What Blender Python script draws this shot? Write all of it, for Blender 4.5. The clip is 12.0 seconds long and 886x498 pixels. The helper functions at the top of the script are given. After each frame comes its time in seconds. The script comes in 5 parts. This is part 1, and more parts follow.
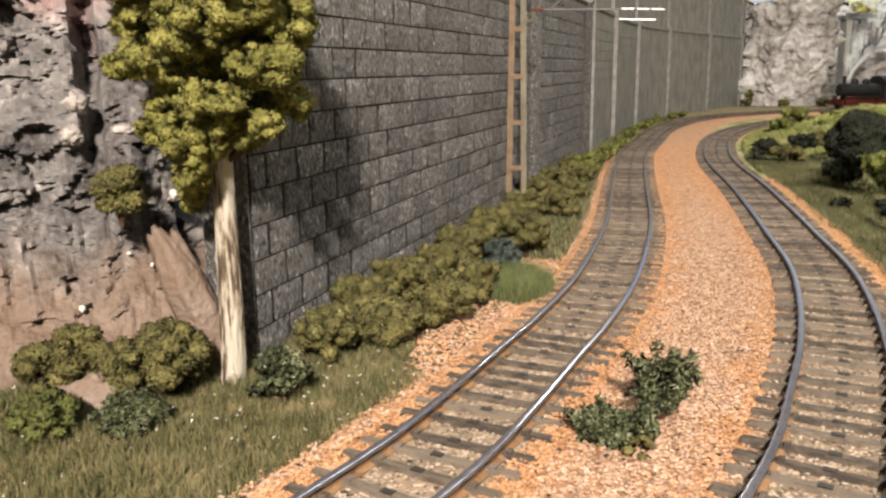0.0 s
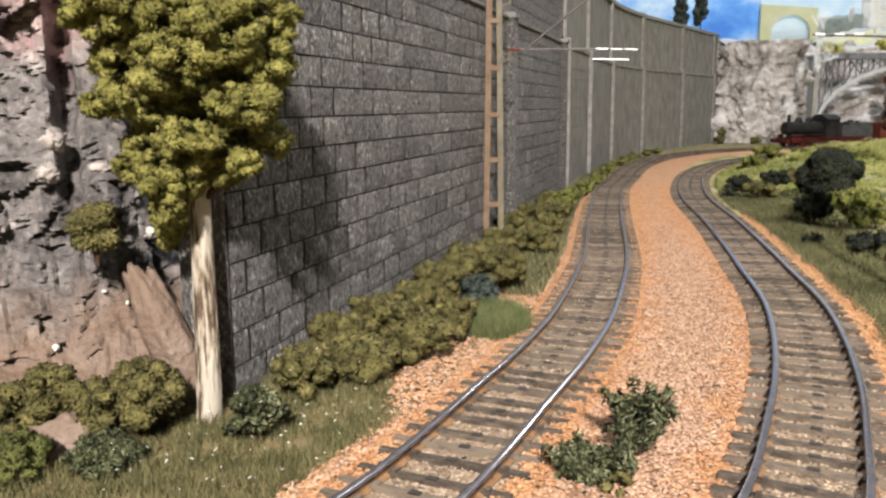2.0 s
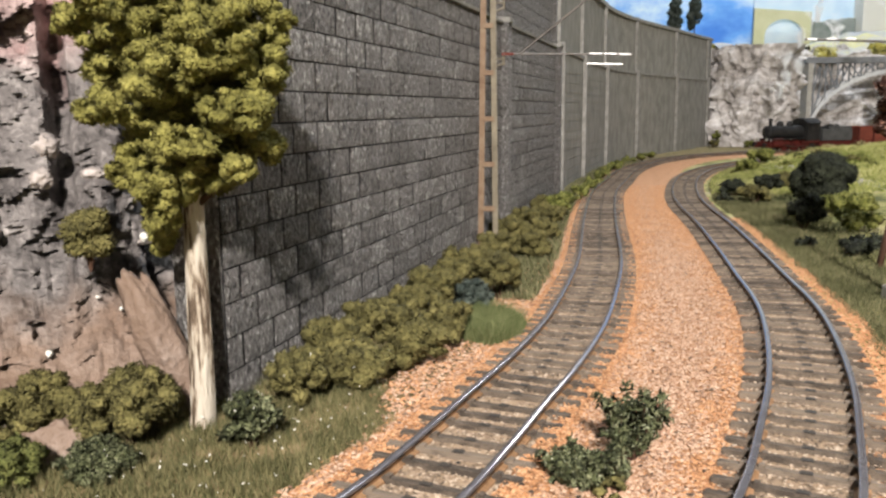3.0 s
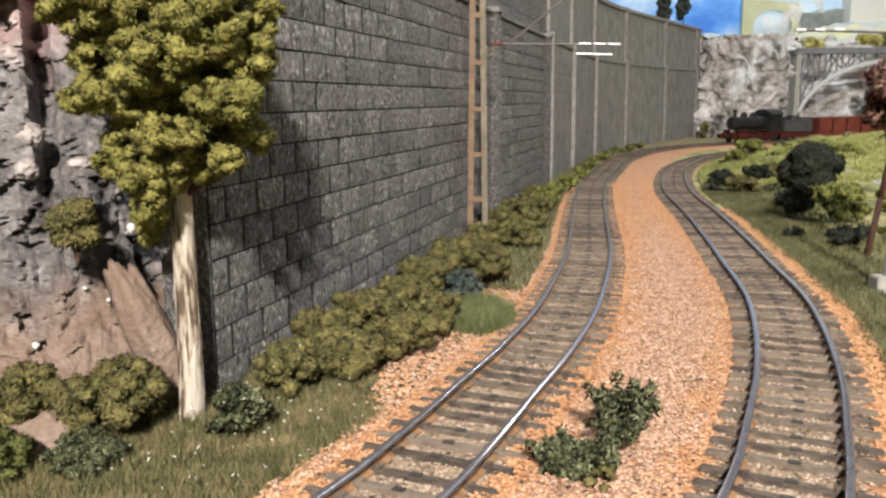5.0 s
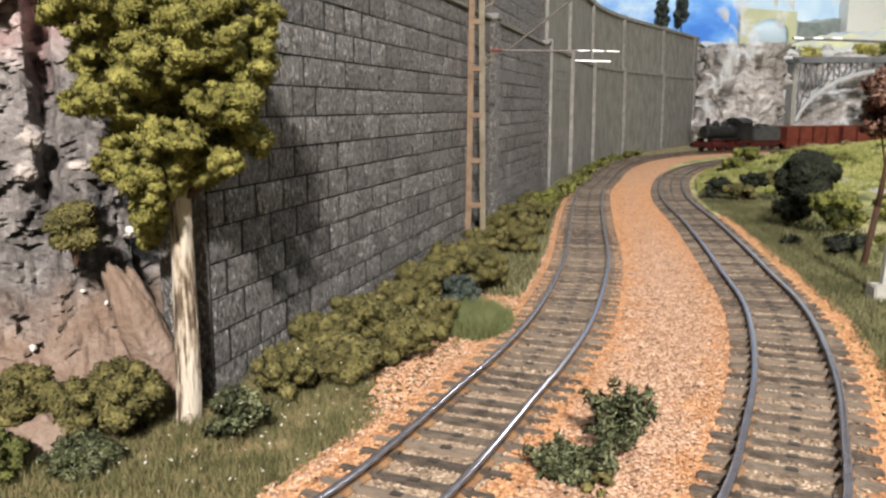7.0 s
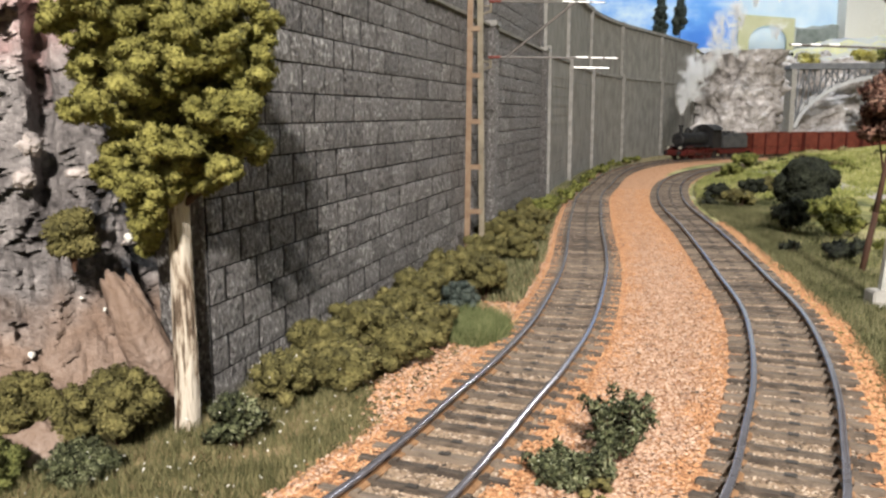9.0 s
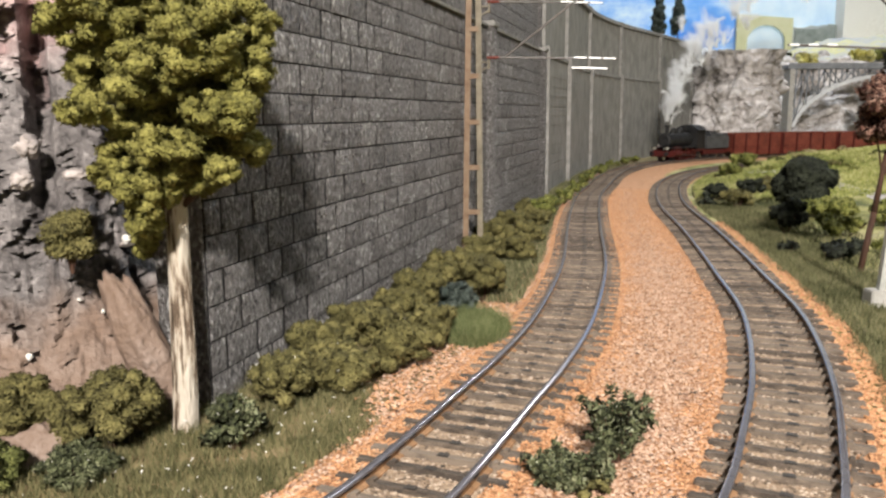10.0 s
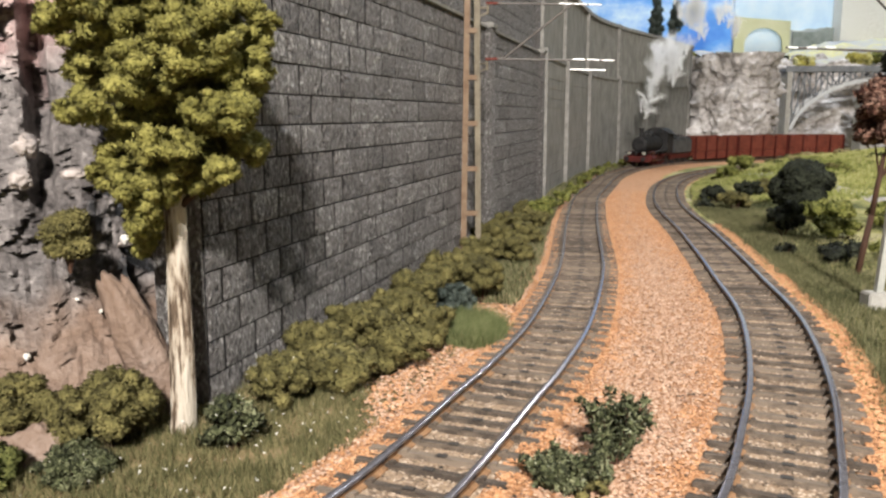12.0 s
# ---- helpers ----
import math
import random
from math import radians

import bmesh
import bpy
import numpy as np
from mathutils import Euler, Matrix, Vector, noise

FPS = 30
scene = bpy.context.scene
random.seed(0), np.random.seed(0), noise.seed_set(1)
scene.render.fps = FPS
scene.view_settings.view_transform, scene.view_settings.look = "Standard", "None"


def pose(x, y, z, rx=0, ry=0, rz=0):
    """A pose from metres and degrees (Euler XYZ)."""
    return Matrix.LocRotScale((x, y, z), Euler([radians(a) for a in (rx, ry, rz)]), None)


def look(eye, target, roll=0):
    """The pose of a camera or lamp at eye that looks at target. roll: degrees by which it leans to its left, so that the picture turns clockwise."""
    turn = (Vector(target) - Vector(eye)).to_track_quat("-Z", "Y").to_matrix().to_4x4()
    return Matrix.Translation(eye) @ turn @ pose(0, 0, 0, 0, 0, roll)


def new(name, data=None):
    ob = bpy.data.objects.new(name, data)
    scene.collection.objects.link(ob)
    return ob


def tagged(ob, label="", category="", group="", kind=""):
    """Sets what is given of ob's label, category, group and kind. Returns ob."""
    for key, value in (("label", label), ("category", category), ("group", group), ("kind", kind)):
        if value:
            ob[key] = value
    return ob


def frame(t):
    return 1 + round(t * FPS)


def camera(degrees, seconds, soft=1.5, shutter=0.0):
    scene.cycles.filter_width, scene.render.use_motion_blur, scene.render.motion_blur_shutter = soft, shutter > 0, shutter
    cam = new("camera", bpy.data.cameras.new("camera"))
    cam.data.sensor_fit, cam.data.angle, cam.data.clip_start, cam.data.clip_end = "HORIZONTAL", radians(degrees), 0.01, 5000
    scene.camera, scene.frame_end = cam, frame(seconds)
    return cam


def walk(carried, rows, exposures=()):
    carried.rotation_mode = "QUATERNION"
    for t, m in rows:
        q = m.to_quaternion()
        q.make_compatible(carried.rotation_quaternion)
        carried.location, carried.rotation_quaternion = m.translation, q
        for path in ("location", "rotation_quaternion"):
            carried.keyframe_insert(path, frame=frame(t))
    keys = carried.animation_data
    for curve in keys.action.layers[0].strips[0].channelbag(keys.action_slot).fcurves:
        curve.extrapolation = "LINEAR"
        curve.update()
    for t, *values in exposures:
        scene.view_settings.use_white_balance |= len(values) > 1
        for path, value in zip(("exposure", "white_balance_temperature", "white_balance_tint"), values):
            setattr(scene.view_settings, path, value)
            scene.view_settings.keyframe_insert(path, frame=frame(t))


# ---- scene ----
cam = camera(56.8, 12.0, soft=2.5)


def eye_pose(x, y, z, tilt, yaw, lean):
    """Camera pose from millimetres and degrees."""
    return pose(x / 1000, y / 1000, z / 1000, 0, 0, yaw) @ pose(0, 0, 0, tilt) @ pose(0, 0, 0, 0, 0, -lean)


walk(cam, [(r[0], eye_pose(*r[1:])) for r in (
    (0.0, -0.04, 0.6, 62.58, 77.639, 3.212, 0.603),
    (0.5, -0.09, 0.53, 62.9, 78.226, 2.148, 0.428),
    (1.0, 0.21, 0.07, 62.89, 79.058, 1.904, 0.504),
    (1.5, 0.35, -0.16, 62.93, 79.652, 1.901, 0.526),
    (2.0, 0.15, -0.1, 62.9, 80.135, 1.642, 0.471),
    (2.5, 0.32, -0.35, 63.0, 80.4, 1.512, 0.49),
    (3.0, 0.48, -0.28, 63.2, 80.403, 1.307, 0.545),
    (5.0, 0.36, 0.18, 63.16, 79.728, 0.549, 0.466),
    (5.5, 0.34, 0.24, 63.09, 79.793, 0.391, 0.434),
    (6.0, 0.24, 0.2, 63.09, 79.885, 0.3, 0.262),
    (6.5, 0.03, 0.06, 63.02, 80.019, 0.266, 0.104),
    (7.0, 0.01, 0.0, 62.98, 80.145, 0.327, 0.042),
    (9.0, 0.21, -0.15, 62.96, 80.605, 0.286, 0.136),
    (9.5, 0.32, -0.14, 63.11, 80.613, 0.24, 0.194),
    (10.0, 0.33, -0.03, 63.09, 80.622, 0.202, 0.225),
    (10.5, 0.28, -0.02, 63.04, 80.632, 0.161, 0.206),
    (11.0, 0.23, -0.05, 63.0, 80.668, 0.129, 0.137),
    (11.5, 0.14, -0.05, 62.9, 80.72, 0.084, 0.078),
    (12.0, 0.0, 0.0, 63.0, 80.717, 0.0, 0.0))],
    exposures=((0.0, 0.0, 6950, 10), (0.5, 0.0, 6750, 10), (1.5, 0.0, 6550, 10), (3.0, 0.0, 6520, 10), (12.0, 0.0, 6500, 10)))

# ---- light: an exhibition room, one spotlight above the visitors, unseen lamps added for fill and glints ----
world = bpy.data.worlds.new("room_air")
world.use_nodes = True
world.node_tree.nodes["Background"].inputs[0].default_value = (1.0, 0.93, 0.84, 1)
world.node_tree.nodes["Background"].inputs[1].default_value = 0.12
scene.world = world
scene.view_settings.exposure = 0.0


def area_lamp(name, eye, target, size, watts, color):
    data = bpy.data.lights.new(name, "AREA")
    data.shape, data.size, data.energy, data.color = "DISK", size, watts, color
    ob = new(name, data)
    ob.matrix_world = look(eye, target)
    return ob


key = bpy.data.lights.new("spotlight", "SPOT")
key.energy, key.color, key.shadow_soft_size, key.spot_size, key.spot_blend = 199, (1.0, 0.935, 0.86), 0.045, radians(62), 0.6
new("spotlight", key).matrix_world = look((0.02, -1.0, 0.77), (0.12, 0.5, 0.02))
# unseen overhead lamps, added to fill the shade and brighten the far end
area_lamp("ceiling_fill_lamp", (0.75, 0.15, 1.75), (0.1, 0.4, 0.0), 0.9, 8.0, (1.0, 0.96, 0.92))
area_lamp("ceiling_fill_lamp", (0.75, 1.6, 1.75), (0.6, 1.7, 0.1), 0.9, 27, (0.87, 0.94, 1.0))
# unseen lamp, placed so that the left rails catch a glint
area_lamp("unseen_back_lamp", (0.55, 3.12, 1.46), (0.03, 0.17, 0.0), 0.2, 15, (1.0, 0.98, 0.95))
# unseen lamp added for weak light from behind, clear of rail glints
area_lamp("unseen_back_lamp", (-1.36, 3.2, 1.25), (0.3, 0.6, 0.0), 0.3, 12, (1.0, 0.98, 0.95))


# ---- materials ----
def ramp_stops(node, stops):
    el = node.color_ramp.elements
    while len(el) < len(stops):
        el.new(0.5)
    for e, (p, c) in zip(el, stops):
        e.position, e.color = p, (*c, 1)


def surface(name, cols, scale=800, rough=0.8, bump=0.3, grain=None, metal=0.0, island=0.0, stretch=(1, 1, 1), each=0.0, spread=(0.3, 0.7), height=0.001, spec=0.3):
    """Two-scale mottled material. cols: dark to light; scale: features per metre; island, each: lightness jitter per piece."""
    m = bpy.data.materials.new(name)
    m.use_nodes = True
    nt = m.node_tree
    nd, ln = nt.nodes, nt.links
    bsdf = nd["Principled BSDF"]
    co = nd.new("ShaderNodeTexCoord")
    mp = nd.new("ShaderNodeMapping")
    mp.inputs["Scale"].default_value = stretch
    ln.new(co.outputs["Object"], mp.inputs["Vector"])
    n1 = nd.new("ShaderNodeTexNoise")
    n1.inputs["Scale"].default_value, n1.inputs["Detail"].default_value, n1.inputs["Roughness"].default_value = scale, 5, 0.65
    n2 = nd.new("ShaderNodeTexNoise")
    n2.inputs["Scale"].default_value, n2.inputs["Detail"].default_value = (grain or scale * 6), 3
    place = mp.outputs[0]
    if each:
        shift = nd.new("ShaderNodeVectorMath")
        shift.operation = "MULTIPLY_ADD"
        shift.inputs[1].default_value = (3.1, 5.3, 7.7)
        ln.new(nd.new("ShaderNodeObjectInfo").outputs["Random"], shift.inputs[0])
        ln.new(place, shift.inputs[2])
        place = shift.outputs[0]
    ln.new(place, n1.inputs["Vector"])
    ln.new(place, n2.inputs["Vector"])
    mix = nd.new("ShaderNodeMath")
    mix.operation = "MULTIPLY_ADD"
    mix.inputs[1].default_value, mix.inputs[2].default_value = 0.35, -0.17
    ln.new(n2.outputs["Fac"], mix.inputs[0])
    tot = nd.new("ShaderNodeMath")
    ln.new(n1.outputs["Fac"], tot.inputs[0])
    ln.new(mix.outputs[0], tot.inputs[1])
    out = tot
    if island or each:
        if island:
            src = nd.new("ShaderNodeNewGeometry").outputs["Random Per Island"]
        else:
            src = nd.new("ShaderNodeObjectInfo").outputs["Random"]
        j = nd.new("ShaderNodeMath")
        j.operation = "MULTIPLY_ADD"
        k = island or each
        j.inputs[1].default_value, j.inputs[2].default_value = k, -k / 2
        ln.new(src, j.inputs[0])
        out = nd.new("ShaderNodeMath")
        ln.new(tot.outputs[0], out.inputs[0])
        ln.new(j.outputs[0], out.inputs[1])
    rp = nd.new("ShaderNodeValToRGB")
    lo, hi = spread
    ramp_stops(rp, [(lo + (hi - lo) * i / (len(cols) - 1), c) for i, c in enumerate(cols)])
    ln.new(out.outputs[0], rp.inputs[0])
    ln.new(rp.outputs[0], bsdf.inputs["Base Color"])
    bsdf.inputs["Roughness"].default_value, bsdf.inputs["Metallic"].default_value = rough, metal
    bsdf.inputs["Specular IOR Level"].default_value = spec
    if bump:
        b = nd.new("ShaderNodeBump")
        b.inputs["Strength"].default_value, b.inputs["Distance"].default_value = bump, height
        ln.new(tot.outputs[0], b.inputs["Height"])
        ln.new(b.outputs[0], bsdf.inputs["Normal"])
    return m


M = {
    "earth": surface("ground_cover", [(0.08, 0.07, 0.03), (0.17, 0.14, 0.065), (0.3, 0.21, 0.12)], 120, 0.95, 0.6, 1800),
    "meadow": surface("hill_cover", [(0.05, 0.06, 0.02), (0.15, 0.155, 0.05), (0.34, 0.32, 0.12), (0.34, 0.3, 0.2)], 30, 0.95, 0.5, 900),
    "bed": surface("orange_ballast_bed", [(0.26, 0.13, 0.064), (0.42, 0.22, 0.115), (0.51, 0.295, 0.165)], 220, 0.9, 0.7, 1300),
    "stone_orange": surface("rusty_chippings", [(0.13, 0.062, 0.036), (0.39, 0.19, 0.088), (0.5, 0.255, 0.125), (0.57, 0.35, 0.2)], 300, 0.85, 0.2, island=0.75, spread=(0.02, 0.9)),
    "stone_pink": surface("pink_chippings", [(0.12, 0.075, 0.058), (0.36, 0.215, 0.14), (0.47, 0.3, 0.2), (0.57, 0.42, 0.32)], 300, 0.85, 0.2, island=0.8, spread=(0.02, 0.92)),
    "trackbed": surface("dirty_trackbed", [(0.16, 0.115, 0.08), (0.29, 0.21, 0.145), (0.4, 0.29, 0.19)], 260, 0.9, 0.6, 1400),
    "stone_dirty": surface("dirty_chippings", [(0.1, 0.075, 0.055), (0.29, 0.215, 0.155), (0.5, 0.4, 0.31)], 300, 0.85, 0.2, island=0.6),
    "sleeper": surface("weathered_sleeper", [(0.055, 0.043, 0.034), (0.125, 0.098, 0.076), (0.19, 0.15, 0.116)], 250, 0.8, 0.4, 1500, stretch=(1, 4, 1), each=0.35),
    "stud": surface("dark_stud", [(0.018, 0.015, 0.013), (0.045, 0.036, 0.029)], 400, 0.6, 0.1),
    "rail": surface("burnished_rail_head", [(0.15, 0.145, 0.165), (0.25, 0.24, 0.265)], 300, 0.16, 0.01, metal=0.6),
    "rust": surface("rusty_rail_web", [(0.12, 0.065, 0.035), (0.25, 0.14, 0.07), (0.34, 0.2, 0.11)], 300, 0.8, 0.2),
    # the last, near-white block tone paints thin sparkles of light on the stone
    "block": surface("dark_stone_block", [(0.03, 0.027, 0.027), (0.155, 0.144, 0.141), (0.225, 0.21, 0.205), (0.32, 0.302, 0.297), (0.8, 0.79, 0.77)], 1000, 0.6, 1.0, 1700, stretch=(1, 1, 0.55), each=0.1, spread=(0.35, 0.7), height=0.008, spec=0.5),
    "mortar": surface("dark_joint", [(0.012, 0.011, 0.012), (0.03, 0.029, 0.03)], 500, 0.9, 0.3),
    "panel": surface("grey_wall_panel", [(0.15, 0.145, 0.134), (0.21, 0.204, 0.188), (0.28, 0.273, 0.252)], 90, 0.8, 0.25, 900, stretch=(1, 1, 0.6)),
    "pilaster": surface("pale_grey_pilaster", [(0.15, 0.146, 0.138), (0.22, 0.213, 0.2), (0.31, 0.302, 0.285)], 130, 0.8, 0.3, 1200),
    "rock": surface("grey_plaster_rock", [(0.05, 0.045, 0.045), (0.2, 0.18, 0.175), (0.33, 0.29, 0.27), (0.52, 0.48, 0.47)], 45, 0.75, 0.8, 420, height=0.002),
    "rock_far": surface("far_grey_rock", [(0.13, 0.115, 0.1), (0.36, 0.335, 0.32), (0.52, 0.49, 0.48), (0.75, 0.73, 0.73)], 20, 0.85, 0.7, 150, height=0.004),
    "bark": surface("peeling_white_bark", [(0.045, 0.032, 0.022), (0.14, 0.1, 0.07), (0.4, 0.34, 0.27), (0.52, 0.465, 0.39)], 420, 0.75, 0.9, 1400, stretch=(1, 1, 0.14), spread=(0.36, 0.56), height=0.002),
    "leaf_tree": surface("olive_foam_leaf", [(0.09, 0.086, 0.022), (0.18, 0.168, 0.043), (0.29, 0.266, 0.078)], 160, 0.9, 0, island=0.22, spread=(0.28, 0.72)),
    "leaf_bush": surface("moss_green_foam", [(0.045, 0.041, 0.014), (0.12, 0.107, 0.037), (0.215, 0.187, 0.07)], 90, 0.9, 0, island=0.22, spread=(0.28, 0.72)),
    "leaf_dark": surface("dark_green_foam", [(0.025, 0.03, 0.013), (0.07, 0.08, 0.034), (0.22, 0.23, 0.13)], 120, 0.85, 0, island=0.5, spread=(0.25, 0.8)),
    "leaf_pale": surface("pale_leaf_tip", [(0.12, 0.14, 0.08), (0.22, 0.24, 0.15), (0.34, 0.35, 0.25)], 200, 0.8, 0, island=0.5),
    "leaf_blue": surface("bluish_green_foam", [(0.02, 0.03, 0.025), (0.05, 0.065, 0.055), (0.11, 0.13, 0.11)], 120, 0.85, 0, island=0.5),
    "leaf_black": surface("black_green_foam", [(0.008, 0.01, 0.006), (0.02, 0.024, 0.015), (0.042, 0.048, 0.03)], 90, 0.9, 0, island=0.4),
    "leaf_lime": surface("lime_green_foam", [(0.07, 0.08, 0.016), (0.16, 0.17, 0.04), (0.28, 0.28, 0.085)], 90, 0.9, 0, island=0.4),
    "leaf_mid": surface("mid_green_foam", [(0.04, 0.046, 0.012), (0.09, 0.1, 0.028), (0.16, 0.165, 0.05)], 90, 0.9, 0, island=0.25, spread=(0.28, 0.72)),
    "leaf_straw": surface("straw_foam", [(0.2, 0.17, 0.07), (0.36, 0.31, 0.14), (0.5, 0.45, 0.24)], 90, 0.9, 0, island=0.3),
    "leaf_yellow": surface("yellow_foam", [(0.34, 0.29, 0.05), (0.5, 0.45, 0.12), (0.62, 0.58, 0.3)], 12, 0.9, 0, island=0.4),
    "leaf_brown": surface("brown_dry_leaf", [(0.05, 0.018, 0.012), (0.13, 0.058, 0.04), (0.28, 0.17, 0.125)], 200, 0.8, 0, island=0.8),
    "bark_dark": surface("dark_brown_bark", [(0.03, 0.015, 0.01), (0.08, 0.04, 0.025)], 400, 0.8, 0.4, stretch=(1, 1, 0.2)),
    "grass": surface("static_grass", [(0.055, 0.06, 0.022), (0.11, 0.105, 0.045), (0.2, 0.175, 0.085)], 60, 0.8, 0, island=0.6),
    "grass_lime": surface("pale_static_grass", [(0.05, 0.054, 0.022), (0.105, 0.108, 0.048), (0.2, 0.185, 0.1)], 30, 0.8, 0, island=0.6),
    "path": surface("pale_gravel_path", [(0.26, 0.24, 0.23), (0.4, 0.37, 0.35), (0.5, 0.48, 0.46)], 60, 0.9, 0.4, 700),
    "grass_green": surface("fresh_green_grass", [(0.05, 0.065, 0.022), (0.1, 0.125, 0.045), (0.19, 0.2, 0.09)], 60, 0.8, 0, island=0.5),
    # yellow green grass, its tones lightened to paint in a brightly lit hilltop
    "grass_hill": surface("light_painted_hill_grass", [(0.12, 0.15, 0.035), (0.3, 0.32, 0.09), (0.52, 0.5, 0.24)], 16, 0.8, 0, island=0.35),
    "white": surface("white_flock", [(0.6, 0.58, 0.52), (0.8, 0.79, 0.75)], 400, 0.8, 0),
    "mast": surface("rusty_mast_paint", [(0.1, 0.056, 0.032), (0.165, 0.108, 0.068), (0.2, 0.145, 0.096)], 160, 0.65, 0.15, 900),
    "mast_olive": surface("olive_mast_paint", [(0.11, 0.093, 0.066), (0.2, 0.172, 0.125)], 160, 0.65, 0.15, 900),
    "wire": surface("dark_wire", [(0.06, 0.054, 0.05), (0.12, 0.105, 0.095)], 300, 0.5, 0, metal=0.3),
    # near-white colour that paints the glints on the cantilever arms
    "steel": surface("glint_white_arm", [(0.75, 0.75, 0.75), (0.9, 0.9, 0.9)], 300, 0.35, 0, metal=0.3),
    "insulator": surface("brown_white_insulator", [(0.08, 0.02, 0.016), (0.16, 0.05, 0.04)], 500, 0.15, 0, spec=0.6),
    "concrete": surface("pale_concrete", [(0.3, 0.29, 0.27), (0.45, 0.44, 0.41)], 200, 0.85, 0.2),
    "pole": surface("grey_pole_paint", [(0.3, 0.31, 0.29), (0.42, 0.42, 0.39)], 200, 0.5, 0.1),
    "loco_black": surface("sooty_black_paint", [(0.006, 0.006, 0.007), (0.014, 0.014, 0.015), (0.026, 0.025, 0.025)], 120, 0.6, 0.1, spec=0.3),
    "loco_red": surface("dull_red_frame", [(0.04, 0.007, 0.006), (0.1, 0.016, 0.013)], 150, 0.55, 0.1),
    "tender_grey": surface("grey_black_tender", [(0.04, 0.042, 0.045), (0.075, 0.078, 0.082)], 120, 0.55, 0.1),
    "wagon_red": surface("oxide_red_wagon", [(0.085, 0.021, 0.014), (0.14, 0.034, 0.022), (0.185, 0.05, 0.034)], 60, 0.6, 0.15),
    "lamp_glass": surface("lamp_lens", [(0.25, 0.24, 0.2), (0.35, 0.34, 0.3)], 300, 0.2, 0),
    "wheel": surface("dark_wheel_steel", [(0.03, 0.028, 0.027), (0.08, 0.07, 0.065)], 300, 0.45, 0, metal=0.6),
    "bridge": surface("pale_grey_bridge", [(0.15, 0.16, 0.18), (0.26, 0.275, 0.3)], 60, 0.7, 0.1),
    "yellow_hill": surface("yellow_green_hill", [(0.3, 0.32, 0.36), (0.42, 0.43, 0.46), (0.46, 0.46, 0.42), (0.56, 0.53, 0.26), (0.64, 0.64, 0.54)], 6, 0.95, 0.3, 90),
    "arch": surface("whitened_arch_steel", [(0.5, 0.52, 0.55), (0.68, 0.7, 0.72)], 60, 0.6, 0.1),
    # paint of the unseen room, kept pale to bounce fill light
    "plaster": surface("white_room_paint", [(0.7, 0.69, 0.67), (0.78, 0.77, 0.75)], 3, 0.9, 0.05, 60),
    "viaduct": surface("painted_viaduct", [(0.5, 0.5, 0.3), (0.6, 0.59, 0.4)], 12, 0.9, 0, 60),
    "far_hill": surface("painted_far_hills", [(0.3, 0.35, 0.36), (0.42, 0.46, 0.46), (0.5, 0.5, 0.36)], 10, 0.9, 0, 60),
    "far_bush": surface("painted_dark_bushes", [(0.17, 0.2, 0.18), (0.33, 0.36, 0.34)], 25, 0.9, 0, 90),
}


def sky_paint():
    m = bpy.data.materials.new("painted_sky")
    m.use_nodes = True
    nd, ln = m.node_tree.nodes, m.node_tree.links
    co = nd.new("ShaderNodeTexCoord")
    mp = nd.new("ShaderNodeMapping")
    mp.inputs["Scale"].default_value = (1, 1, 1.8)
    ln.new(co.outputs["Object"], mp.inputs["Vector"])
    n = nd.new("ShaderNodeTexNoise")
    n.inputs["Scale"].default_value, n.inputs["Detail"].default_value, n.inputs["Roughness"].default_value = 5.5, 6, 0.6
    ln.new(mp.outputs[0], n.inputs["Vector"])
    rp = nd.new("ShaderNodeValToRGB")
    ramp_stops(rp, [(0.36, (0.07, 0.24, 0.75)), (0.5, (0.16, 0.4, 0.88)), (0.64, (0.58, 0.76, 0.97)), (0.72, (0.86, 0.92, 0.98))])
    ln.new(n.outputs["Fac"], rp.inputs[0])
    b = nd["Principled BSDF"]
    ln.new(rp.outputs[0], b.inputs["Base Color"])
    b.inputs["Roughness"].default_value = 0.9
    return m


